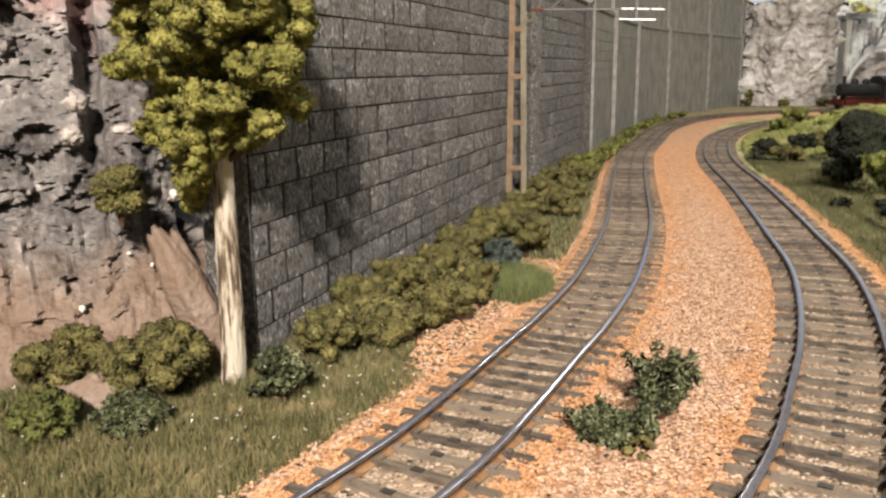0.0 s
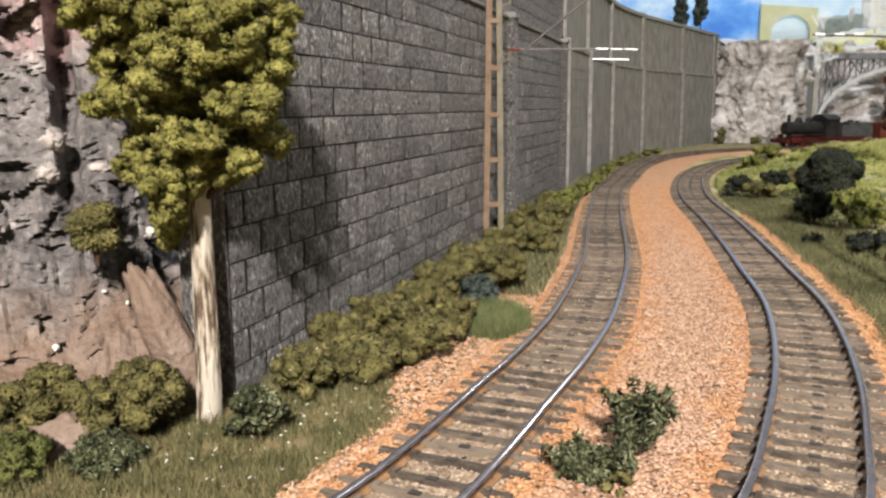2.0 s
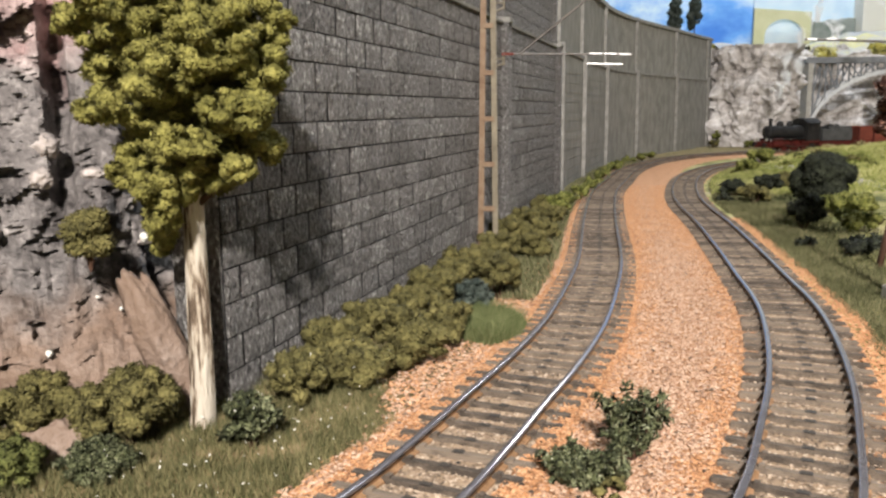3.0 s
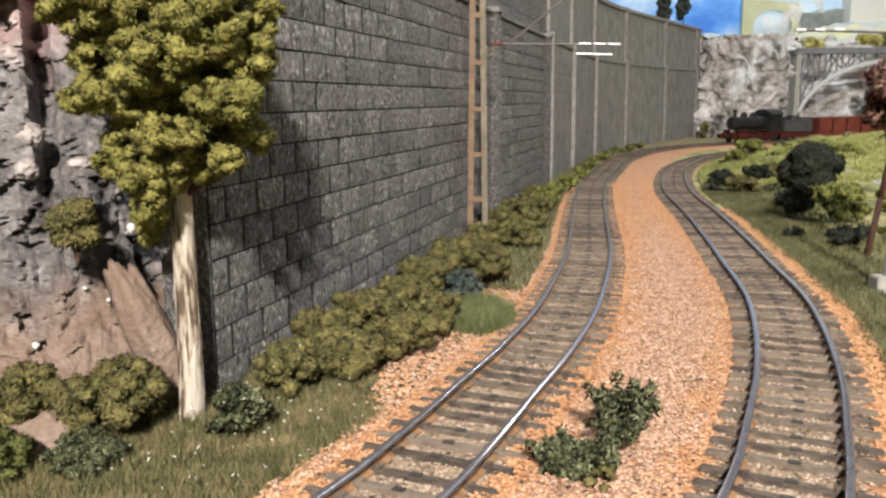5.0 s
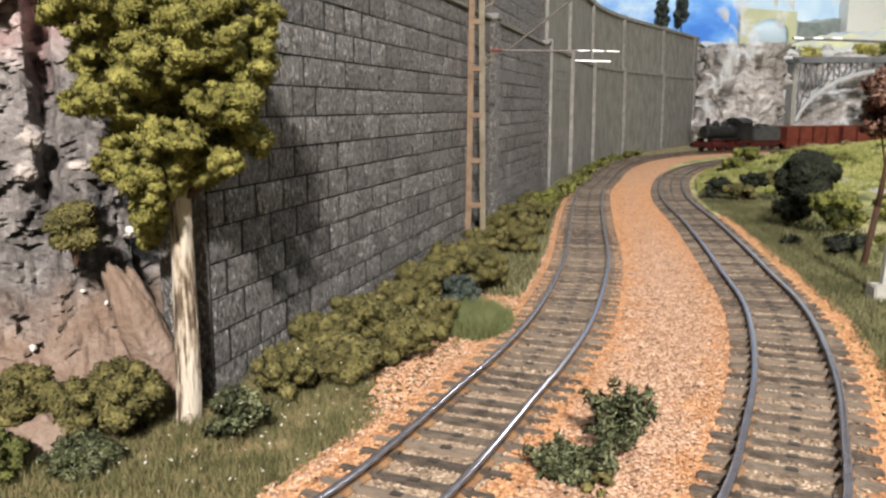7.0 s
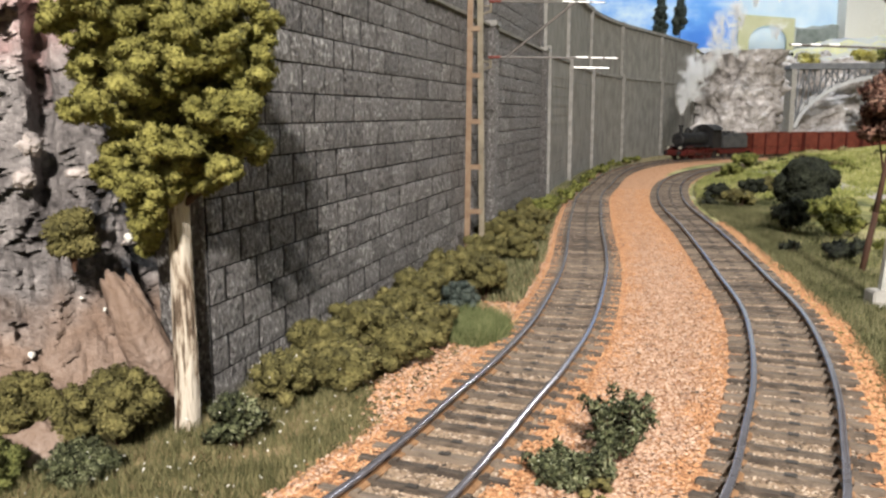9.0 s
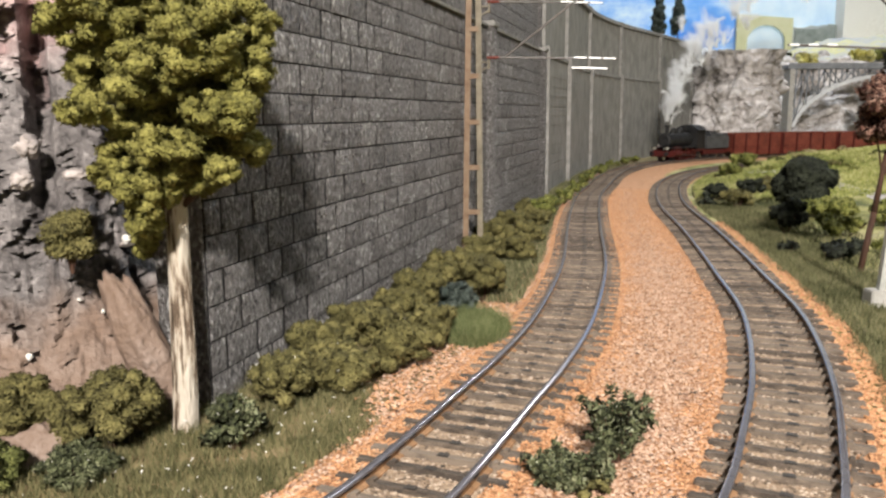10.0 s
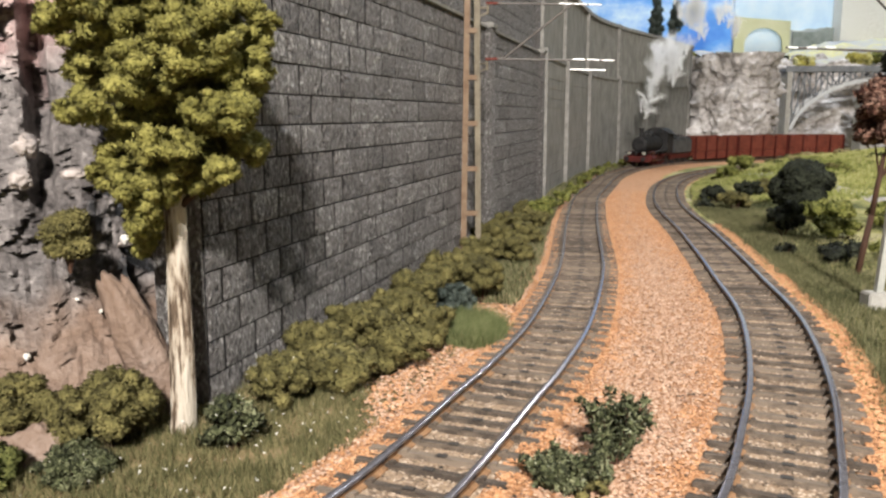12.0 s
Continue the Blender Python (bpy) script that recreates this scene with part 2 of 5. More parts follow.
def cliff_paint():
    """Plaster rock: grey body, brown wash low down, pink wash on the upper shoulder, white chipped flecks."""
    m = surface("painted_cliff", [(0.03, 0.027, 0.027), (0.105, 0.095, 0.093), (0.19, 0.173, 0.168), (0.42, 0.39, 0.375)], 80, 0.66, 0.8, 620, height=0.002, spread=(0.3, 0.72))
    nd, ln = m.node_tree.nodes, m.node_tree.links
    bsdf = nd["Principled BSDF"]
    grey = bsdf.inputs["Base Color"].links[0].from_socket
    co = nd.new("ShaderNodeTexCoord")
    sep = nd.new("ShaderNodeSeparateXYZ")
    ln.new(co.outputs["Object"], sep.inputs[0])
    n = nd.new("ShaderNodeTexNoise")
    n.inputs["Scale"].default_value, n.inputs["Detail"].default_value = 38, 5
    ln.new(co.outputs["Object"], n.inputs["Vector"])

    def wash(color, tone, lo, hi, src, gain):
        k = nd.new("ShaderNodeMath")
        k.operation = "MULTIPLY_ADD"
        k.inputs[1].default_value, k.inputs[2].default_value = gain, -gain / 2
        ln.new(n.outputs["Fac"], k.inputs[0])
        s = nd.new("ShaderNodeMath")
        ln.new(src, s.inputs[0])
        ln.new(k.outputs[0], s.inputs[1])
        r = nd.new("ShaderNodeMapRange")
        r.inputs["From Min"].default_value, r.inputs["From Max"].default_value = lo, hi
        r.inputs["To Max"].default_value = tone
        ln.new(s.outputs[0], r.inputs["Value"])
        mx = nd.new("ShaderNodeMix")
        mx.data_type = "RGBA"
        ln.new(r.outputs[0], mx.inputs["Factor"])
        ln.new(color[0], mx.inputs["A"])
        mx.inputs["B"].default_value = (*color[1], 1)
        return mx.outputs["Result"]
    c = wash((grey, (0.21, 0.14, 0.1)), 0.75, 0.03, 0.018, sep.outputs["Z"], 0.05)
    c = wash((c, (0.66, 0.42, 0.4)), 0.5, 0.07, 0.084, sep.outputs["Z"], 0.05)
    ln.new(c, bsdf.inputs["Base Color"])
    return m


M["sky"] = sky_paint()
M["cliff"] = cliff_paint()
M["steam"] = bpy.data.materials.new("white_steam")
M["steam"].use_nodes = True
nd, ln = M["steam"].node_tree.nodes, M["steam"].node_tree.links
veil, glow_through = nd.new("ShaderNodeBsdfTranslucent"), nd.new("ShaderNodeMixShader")
veil.inputs["Color"].default_value = (0.97, 0.98, 1, 1)
nd["Principled BSDF"].inputs["Base Color"].default_value = (0.96, 0.97, 0.98, 1)
nd["Principled BSDF"].inputs["Roughness"].default_value = 1.0
ln.new(nd["Principled BSDF"].outputs[0], glow_through.inputs[1])
ln.new(veil.outputs[0], glow_through.inputs[2])
ln.new(glow_through.outputs[0], nd["Material Output"].inputs["Surface"])
M["pale_sky"] = surface("pale_painted_sky", [(0.42, 0.62, 0.85), (0.62, 0.78, 0.93), (0.8, 0.88, 0.95)], 3, 0.9, 0, 20)

# ---- building helpers: all lengths below are millimetres of the model layout ----
MM = 0.001
rng = np.random.default_rng(7)


def at(x, y, z, rz=0, rx=0, ry=0):
    return pose(x * MM, y * MM, z * MM, rx, ry, rz)


def mesh_of(name, verts, faces, mat, smooth=False):
    me = bpy.data.meshes.new(name)
    me.from_pydata((np.asarray(verts, float) * MM).tolist(), [], faces if isinstance(faces, list) else faces.tolist())
    me.materials.append(M[mat])
    if smooth:
        me.polygons.foreach_set("use_smooth", [True] * len(me.polygons))
    me.update()
    return me


def bm_mesh(name, bm, mat, smooth=False):
    bm.normal_update()
    me = bpy.data.meshes.new(name)
    bmesh.ops.transform(bm, matrix=Matrix.Scale(MM, 4), verts=bm.verts)
    bm.to_mesh(me)
    bm.free()
    me.materials.append(M[mat])
    if smooth:
        me.polygons.foreach_set("use_smooth", [True] * len(me.polygons))
    return me


def part(name, data, parent=None, m=None, label=""):
    """Link mesh data as one object, under parent where given."""
    ob = new(name, data)
    if parent:
        ob.parent = parent
    if m is not None:
        ob.matrix_basis = m
    if label:
        tagged(ob, label)
    return ob


def thing(name, m, label, category, group="", kind=""):
    ob = new(name)
    ob.empty_display_size = 0.01
    ob.matrix_basis = m
    return tagged(ob, label, category, group, kind)


def add_box(bm, x0, x1, y0, y1, z0, z1, bevel=0.0, m=None):
    r = bmesh.ops.create_cube(bm, size=1)
    vs = r["verts"]
    mat = Matrix.Translation(((x0 + x1) / 2, (y0 + y1) / 2, (z0 + z1) / 2)) @ Matrix.Diagonal((x1 - x0, y1 - y0, z1 - z0, 1))
    bmesh.ops.transform(bm, matrix=(m @ mat if m is not None else mat), verts=vs)
    if bevel:
        es = list({e for v in vs for e in v.link_edges})
        bmesh.ops.bevel(bm, geom=es, offset=bevel, segments=2, affect="EDGES", clamp_overlap=True)


def add_rod(bm, a, b, r, seg=8, r2=None):
    a, b = Vector(a), Vector(b)
    d = b - a
    m = Matrix.Translation((a + b) / 2) @ d.to_track_quat("Z", "Y").to_matrix().to_4x4()
    bmesh.ops.create_cone(bm, cap_ends=True, segments=seg, radius1=r, radius2=r if r2 is None else r2, depth=d.length, matrix=m)


def add_bar(bm, a, b, w, t):
    """A flat bar from a to b."""
    a, b = Vector(a), Vector(b)
    d = b - a
    m = Matrix.Translation((a + b) / 2) @ d.to_track_quat("Z", "Y").to_matrix().to_4x4()
    add_box(bm, -w / 2, w / 2, -t / 2, t / 2, -d.length / 2, d.length / 2, 0, m)


def spline(points, step):
    """Evenly spaced points along a smooth curve through the given ones, with unit tangents."""
    p = np.array(points, float)
    p = np.vstack([2 * p[0] - p[1], p, 2 * p[-1] - p[-2]])
    fine = []
    for i in range(1, len(p) - 2):
        for u in np.linspace(0, 1, 40, endpoint=False):
            a, b, c, d = p[i - 1:i + 3]
            fine.append(0.5 * (2 * b + (c - a) * u + (2 * a - 5 * b + 4 * c - d) * u ** 2 + (3 * b - a - 3 * c + d) * u ** 3))
    fine = np.array(fine + [p[-2]])
    for _ in range(60):
        fine[1:-1] = 0.25 * fine[:-2] + 0.5 * fine[1:-1] + 0.25 * fine[2:]
    s = np.concatenate([[0], np.cumsum(np.linalg.norm(np.diff(fine, axis=0), axis=1))])
    ss = np.arange(0, s[-1], step)
    q = np.stack([np.interp(ss, s, fine[:, k]) for k in (0, 1)], 1)
    t = np.gradient(q, axis=0)
    return q, t / np.linalg.norm(t, axis=1)[:, None], ss


LEFT = [(-42, 60), (-24, 95), (-9, 122), (1, 145), (10.5, 169), (21, 195), (35, 237), (51, 302), (61, 353), (76, 445), (94, 545), (110, 623),
        (131, 699), (165, 820), (200, 915), (243, 1000), (300, 1078), (380, 1145), (480, 1195), (580, 1222), (700, 1235), (1000, 1240), (1600, 1240)]
RIGHT = [(14, 60), (38, 95), (54, 122), (66, 148), (78, 176), (91, 213), (102, 252), (111, 300), (121, 353), (136, 440), (151, 540), (172, 632),
         (203, 735), (240, 823), (270, 875), (320, 940), (395, 995), (490, 1030), (600, 1050), (1000, 1060), (1600, 1060)]
LQ, LT, LS = spline(LEFT, 2.0)
RQ, RT, RS = spline(RIGHT, 2.0)


def side_of(x, y, q, t):
    """Signed distance of points to a track's centre line, positive to its right."""
    x, y = np.asarray(x, float), np.asarray(y, float)
    qs, ts = q[::3], t[::3]
    d = (x[..., None] - qs[:, 0]) ** 2 + (y[..., None] - qs[:, 1]) ** 2
    i = d.argmin(-1)
    return (x - qs[i, 0]) * ts[i, 1] - (y - qs[i, 1]) * ts[i, 0]


def smooth01(v, a, b):
    u = np.clip((v - a) / (b - a), 0, 1)
    return u * u * (3 - 2 * u)


def bumps(x, y, scale, seed):
    """Cheap smooth noise in about -1..1."""
    r = np.random.default_rng(seed)
    z = 0
    for k in range(6):
        a, ph, f = r.uniform(0, 6.283), r.uniform(0, 6.283), r.uniform(0.6, 1.7) / scale
        z = z + np.sin((x * np.cos(a) + y * np.sin(a)) * f * 6.283 + ph)
    return z / 4


def ground_z(x, y):
    x, y = np.asarray(x, float), np.asarray(y, float)
    u = side_of(x, y, RQ, RT)
    far = smooth01(y, 560, 860)
    hill = smooth01(u, 20, 60) * (0.8 + 0.8 * bumps(x, y, 60, 3)) + smooth01(u, 60, 230) * (7 + 8 * far + 4 * bumps(x, y, 120, 4)) + 17 * far * smooth01(u, 22, 95)
    hill = hill * (1 - smooth01(u, 420, 700) * 0.5)
    w = side_of(x, y, LQ, LT)
    left = smooth01(-w, 22, 60) * (1.2 + 0.8 * bumps(x, y, 30, 5))
    return np.where(u > 0, hill, np.where(w < 0, left, 0)) - 0.6


# ---- ground ----
def sheet(name, xs, ys, zf, mat):
    X, Y = np.meshgrid(xs, ys)
    Z = zf(X, Y)
    n, k = len(xs), len(ys)
    v = np.stack([X.ravel(), Y.ravel(), Z.ravel()], 1)
    i = (np.arange(k - 1)[:, None] * n + np.arange(n - 1)).ravel()
    return mesh_of(name, v, np.stack([i, i + 1, i + n + 1, i + n], 1), mat, True)


ground = part("ground", sheet("ground", np.concatenate([np.arange(-700, -120, 20), np.arange(-120, 260, 5), np.arange(260, 1640, 10)]),
                              np.concatenate([np.arange(-200, 60, 20), np.arange(60, 420, 5), np.arange(420, 2300, 10)]), ground_z, "meadow"))
ground.data.materials.append(M["earth"])
gc = np.array([p.center[:2] for p in ground.data.polygons]) / MM
ground.data.polygons.foreach_set("material_index", (side_of(gc[:, 0], gc[:, 1], LQ, LT) < 10).astype(int))
tagged(ground, "grassy model layout ground rising to a hill", "ground", kind="structure")


def ribbon(name, q, t, a, b, z, mat, n=8, wob=0.0, seed=0, lo=0, hi=None):
    """A strip that follows a track between two offsets, crowned at z."""
    q, t = q[lo:hi:2], t[lo:hi:2]
    nrm = np.stack([t[:, 1], -t[:, 0]], 1)
    s = np.arange(len(q)) * 4.0
    e0 = a + wob * (bumps(s, s * 0, 23, seed) + 0.5 * bumps(s, s * 0, 7, seed + 1))
    e1 = b + wob * (bumps(s, s * 0, 19, seed + 2) + 0.5 * bumps(s, s * 0, 6, seed + 3))
    v = []
    for j in range(n + 1):
        u = j / n
        off = e0 + (e1 - e0) * u
        zz = z - (2.2 if j in (0, n) else 0) + 0.25 * bumps(s, s * 0 + j * 9, 9, seed + 5)
        v.append(np.stack([q[:, 0] + nrm[:, 0] * off, q[:, 1] + nrm[:, 1] * off, zz], 1))
    v = np.concatenate(v)
    L = len(q)
    f = [[j * L + i, (j + 1) * L + i, (j + 1) * L + i + 1, j * L + i + 1] for j in range(n) for i in range(L - 1)]
    return mesh_of(name, v, f, mat, True)


bedding = part("ballast_bed", ribbon("ballast_bed", LQ, LT, -25, 54, -0.1, "bed", 16, 2.0, 11))
tagged(bedding, "orange gravel bed under the tracks", "ballast", kind="structure")
bedding = part("ballast_bed", ribbon("ballast_bed", RQ, RT, -22, 19, -0.15, "bed", 10, 1.6, 31))
tagged(bedding, "orange gravel bed under the tracks", "ballast", kind="structure")


def chips(name, pts, sizes, mat, label, zoff=0.0):
    """Loose stones: one small uneven five-sided lump for each point."""
    n = len(pts)
    base = np.array([[1, 0, 0], [0.25, 0.9, 0.1], [-0.9, 0.5, -0.1], [-0.8, -0.6, 0.1], [0.3, -0.95, 0], [0.05, 0, 0.5]])
    a = rng.uniform(0, 6.283, n)
    c, s = np.cos(a), np.sin(a)
    jit = base[None] * rng.uniform(0.65, 1.3, (n, 6, 3))
    x = jit[..., 0] * c[:, None] - jit[..., 1] * s[:, None]
    y = jit[..., 0] * s[:, None] + jit[..., 1] * c[:, None]
    z = jit[..., 2] + rng.normal(0, 0.16, (n, 1)) * x
    v = np.stack([x, y, z], -1) * sizes[:, None, None] + pts[:, None, :]
    v[..., 2] += zoff
    f = np.array([[0, 1, 5], [1, 2, 5], [2, 3, 5], [3, 4, 5], [4, 0, 5]])
    f = (f[None] + np.arange(n)[:, None, None] * 6).reshape(-1, 3)
    ob = part(name, mesh_of(name, v.reshape(-1, 3), f, mat))
    return tagged(ob, label, "gravel", kind="stuff")


def strip_points(q, t, n, a, b, lo, hi, fade=True):
    """Random points along a track between offsets a and b."""
    i = (lo + (hi - lo) * rng.random(n) ** (1.6 if fade else 1)).astype(int)
    off = rng.uniform(a, b, n)
    d = rng.uniform(-1, 1, n)
    return np.stack([q[i, 0] + t[i, 1] * off + t[i, 0] * d, q[i, 1] - t[i, 0] * off + t[i, 1] * d, np.zeros(n)], 1)


p = strip_points(LQ, LT, 60000, 12.2, 46, 20, 330)
u = side_of(p[:, 0], p[:, 1], RQ, RT)
p, u = p[u < -13.5], u[u < -13.5]
w = side_of(p[:, 0], p[:, 1], LQ, LT)
pink = np.minimum(w, -u) + rng.normal(0, 2.0, len(p)) > 18 + rng.normal(0, 3.0, len(p)) + 3 * bumps(p[:, 0], p[:, 1], 25, 12) + 30 * np.maximum(0, rng.random(len(p)) - 1 + smooth01(p[:, 1], 230, 480))
chips("gravel", p[pink], rng.uniform(0.2, 0.5, pink.sum()), "stone_pink", "pale pink stone chippings between the tracks", 0.35)
chips("gravel", p[~pink], rng.uniform(0.2, 0.52, (~pink).sum()), "stone_orange", "rust orange stone chippings beside the rails", 0.3)
p = strip_points(LQ, LT, 20000, -33, -12.5, 20, 220)
w = side_of(p[:, 0], p[:, 1], LQ, LT)
p = p[w + rng.normal(0, 1.3, len(w)) > -20 - 11 * smooth01(p[:, 1], 156, 186) + 3 * smooth01(p[:, 1], 230, 300)]
k = rng.random(len(p)) < 0.6
chips("gravel", p[k], rng.uniform(0.24, 0.6, k.sum()), "stone_pink", "pale pink stone chippings beside the track", 0.3)
chips("gravel", p[~k], rng.uniform(0.24, 0.6, (~k).sum()), "stone_orange", "rust orange stone chippings beside the track", 0.3)
p = strip_points(RQ, RT, 9000, 13.5, 21, 20, 220)
chips("gravel", p, rng.uniform(0.26, 0.62, len(p)), "stone_orange", "rust orange stone chippings beside the track", 0.4)


for off0, off1 in ((11.2, 16.5), (-16.5, -11.2)):
    p = strip_points(LQ, LT, 5200, off0, off1, 20, 300)
    chips("gravel", p, rng.uniform(0.22, 0.5, len(p)), "stone_orange", "rust orange stone chippings heaped over the sleeper ends", 0.85)
p = strip_points(LQ, LT, 800, -20, 45, 20, 400)
chips("gravel", p, rng.uniform(0.2, 0.62, len(p)), "stud", "scattered dark pebbles on the gravel", 0.7)


# ---- tracks ----
def rail_mesh(q, t, off, name, mat, prof):
    nrm = np.stack([t[:, 1], -t[:, 0]], 1)
    v = np.concatenate([np.stack([q[:, 0] + nrm[:, 0] * (off + a), q[:, 1] + nrm[:, 1] * (off + a), np.full(len(q), z)], 1) for a, z in prof])
    L, k = len(q), len(prof)
    f = [[j * L + i, ((j + 1) % k) * L + i, ((j + 1) % k) * L + i + 1, j * L + i + 1] for j in range(k) for i in range(L - 1)]
    return mesh_of(name, v, f, mat, mat == "rail")


FOOT = [(-1.3, 0.45), (1.3, 0.45), (1.3, 0.75), (0.3, 1.0), (0.3, 2.1), (-0.3, 2.1), (-0.3, 1.0), (-1.3, 0.75)]
HEAD = [(-0.72, 2.05), (0.72, 2.05), (0.72, 2.7), (0.69, 2.86), (0.58, 2.955), (0.42, 2.985), (0, 3.0), (-0.42, 2.985), (-0.58, 2.955), (-0.69, 2.86), (-0.72, 2.7)]

bm = bmesh.new()
add_box(bm, -14.6, 14.6, -1.1, 1.1, -0.9, 1.25, 0.28)
for sx in (-8.65, 8.65):
    for d in (-1.55, 1.55):
        add_box(bm, sx + d - 0.5, sx + d + 0.5, -0.7, 0.7, 1.2, 1.75)
SLEEPER = bm_mesh("sleeper", bm, "sleeper")
bm = bmesh.new()
add_box(bm, -1.1, 1.1, -0.8, 0.8, 1.2, 1.5, 0.12)
STUD = bm_mesh("contact_stud", bm, "stud")


def track(q, t, label, hi):
    tr = thing("railway_track", Matrix(), label, "track", "double track")
    for off in (-8.65, 8.65):
        r = part("rail", rail_mesh(q, t, off, "rail", "rail", HEAD), tr)
        part("rail_web", rail_mesh(q, t, off, "rail_web", "rust", FOOT), r, label="rusty brown rail web and foot")
    part("trackbed", ribbon("trackbed", q, t, -15, 15, 0.3, "trackbed", 6, 0.5, 71), tr, label="dirty brown gravel between sleepers")
    step = 6.65
    for i in range(int(hi / step)):
        j = min(int(i * step / 2), len(q) - 1)
        a = math.degrees(math.atan2(t[j, 1], t[j, 0])) - 90 + random.uniform(-1, 1)
        s = part("sleeper", SLEEPER, tr, at(q[j, 0], q[j, 1], random.uniform(-0.12, 0.08), a))
        part("contact_stud", STUD, s)
    return tr


track(LQ, LT, "weathered three-rail model track with dark sleepers along the wall", 1500)
track(RQ, RT, "weathered three-rail model track with dark sleepers beside the hill", 1400)
for q, t in ((LQ, LT), (RQ, RT)):
    p = strip_points(q, t, 15000, -13.5, 12.5, 20, 300)
    chips("gravel", p, rng.uniform(0.2, 0.46, len(p)), "stone_dirty", "dirty brown stone chippings between the sleepers", 0.45)

# ---- retaining wall ----
W0, WD = np.array([-48.0, 175.0]), np.array([0.2651, 0.9642])
WANG = math.degrees(math.atan2(WD[1], WD[0]))
near_wall = thing("wall_near", at(W0[0], W0[1], 0, WANG), "dark grey stone block retaining wall", "wall", kind="structure")
NEAR = 452.0
bm = bmesh.new()
add_box(bm, -6, NEAR, 0.5, 12, -2, 106)
add_box(bm, -6, NEAR, 3.0, 12, 106, 172)
part("core", bm_mesh("core", bm, "mortar"), near_wall, label="dark recessed joints")
bm = bmesh.new()
add_box(bm, -6.5, NEAR, -1.0, 5, 106.2, 108.0, 0.4)
part("ledge", bm_mesh("ledge", bm, "pilaster"), near_wall, label="pale weathered ledge")


def block_mesh(i, lx, lz):
    r = np.random.default_rng(50 + i)
    nx, nz = 9, 6
    v, f = [], []
    for k in range(nz):
        for j in range(nx):
            edge = j in (0, nx - 1) or k in (0, nz - 1)
            v.append((lx * j / (nx - 1), 0.2 + r.uniform(-0.08, 0.08) if edge else -r.uniform(0.0, 0.13), lz * k / (nz - 1)))
    for k in range(nz - 1):
        for j in range(nx - 1):
            a = k * nx + j
            f.append([a, a + 1, a + nx + 1, a + nx])
    c = len(v)
    v += [(0, 2.5, 0), (lx, 2.5, 0), (lx, 2.5, lz), (0, 2.5, lz)]
    b = [0, nx - 1, nz * nx - 1, (nz - 1) * nx]
    for k in range(4):
        f.append([b[k], c + k, c + (k + 1) % 4, b[(k + 1) % 4]])
    return v, f


COURSE, LONG = 7.6, 14.0
BLOCKS = [mesh_of("block", *block_mesh(i, LONG - 1.2, COURSE - 0.42), "block") for i in range(6)]
rest_v, rest_f = [], []
count = 0
for row in range(22):
    z = row * COURSE
    back = 0.0 if row < 14 else 2.6
    if row >= 14:
        z += 2.2
    x = -6.0 - LONG / 2 if row % 2 else -6.0
    while x < NEAR - 3:
        x0 = max(x, -6.0)
        full = x >= 0 and x + LONG <= NEAR
        i = random.randrange(6)
        if full and 8 < x < 330 and row < 13 and count < 300:
            part("block", BLOCKS[i], near_wall, at(x, back + random.uniform(-0.25, 0.25), z))
            count += 1
        else:
            v, f = block_mesh(i, min(x + LONG, NEAR) - x0 - 1.2, COURSE - 0.42)
            c = len(rest_v)
            rest_v += [(a + x0, b + back + random.uniform(0, 0.05), d + z) for a, b, d in v]
            rest_f += [[k + c for k in q] for q in f]
        x += LONG
tagged(part("blockwork", mesh_of("blockwork", rest_v, rest_f, "block"), near_wall), kind="stuff")
for s in (262.0, 438.0):
    bm = bmesh.new()
    add_box(bm, s, s + 10, -3.4, 4, -2, 107, 0.7)
    add_box(bm, s + 1, s + 9, 0.4, 8, 109, 174, 0.7)
    pier = part("pilaster", bm_mesh("pilaster", bm, "block"), near_wall)
    bm = bmesh.new()
    add_box(bm, s - 0.8, s + 10.8, -4.4, 4, 106.6, 109.4, 0.5)
    part("cap", bm_mesh("cap", bm, "pilaster"), pier, label="pale capping slab")
# the squared end of the wall
bm = bmesh.new()
add_box(bm, -7.4, -6.1, 0.6, 12, -2, 172, 0.3)
part("end_pier", bm_mesh("end_pier", bm, "block"), near_wall)

WQ, WT, WS = spline([tuple(W0 + WD * NEAR), tuple(W0 + WD * 600), (160, 920), (190, 1000), (232, 1085), (277, 1160), (325, 1240), (372, 1320), (419, 1400)], 2.0)
far_wall = thing("wall_far", Matrix(), "grey panelled retaining wall with pilasters curving away", "wall", kind="structure")


def wall_strip(name, off0, off1, z0, z1, mat, lo=0, hi=None):
    q, t = WQ[lo:hi], WT[lo:hi]
    nrm = np.stack([t[:, 1], -t[:, 0]], 1)
    prof = [(off0, z0), (off0, z1), (off1, z1), (off1, z0)]
    v = np.concatenate([np.stack([q[:, 0] + nrm[:, 0] * a, q[:, 1] + nrm[:, 1] * a, np.full(len(q), float(z))], 1) for a, z in prof])
    L = len(q)
    f = [[j * L + i, ((j + 1) % 4) * L + i, ((j + 1) % 4) * L + i + 1, j * L + i + 1] for j in range(4) for i in range(L - 1)]
    f += [[j * L for j in range(4)], [j * L + L - 1 for j in (3, 2, 1, 0)]]
    return mesh_of(name, v, f, mat)


part("lower_wall", wall_strip("lower_wall", 0, -12, -2, 107, "panel"), far_wall)
part("upper_wall", wall_strip("upper_wall", -3, -12, 107, 172, "panel"), far_wall)
part("ledge", wall_strip("ledge", 1.2, -4, 106.5, 109.5, "pilaster"), far_wall, label="pale ledge")
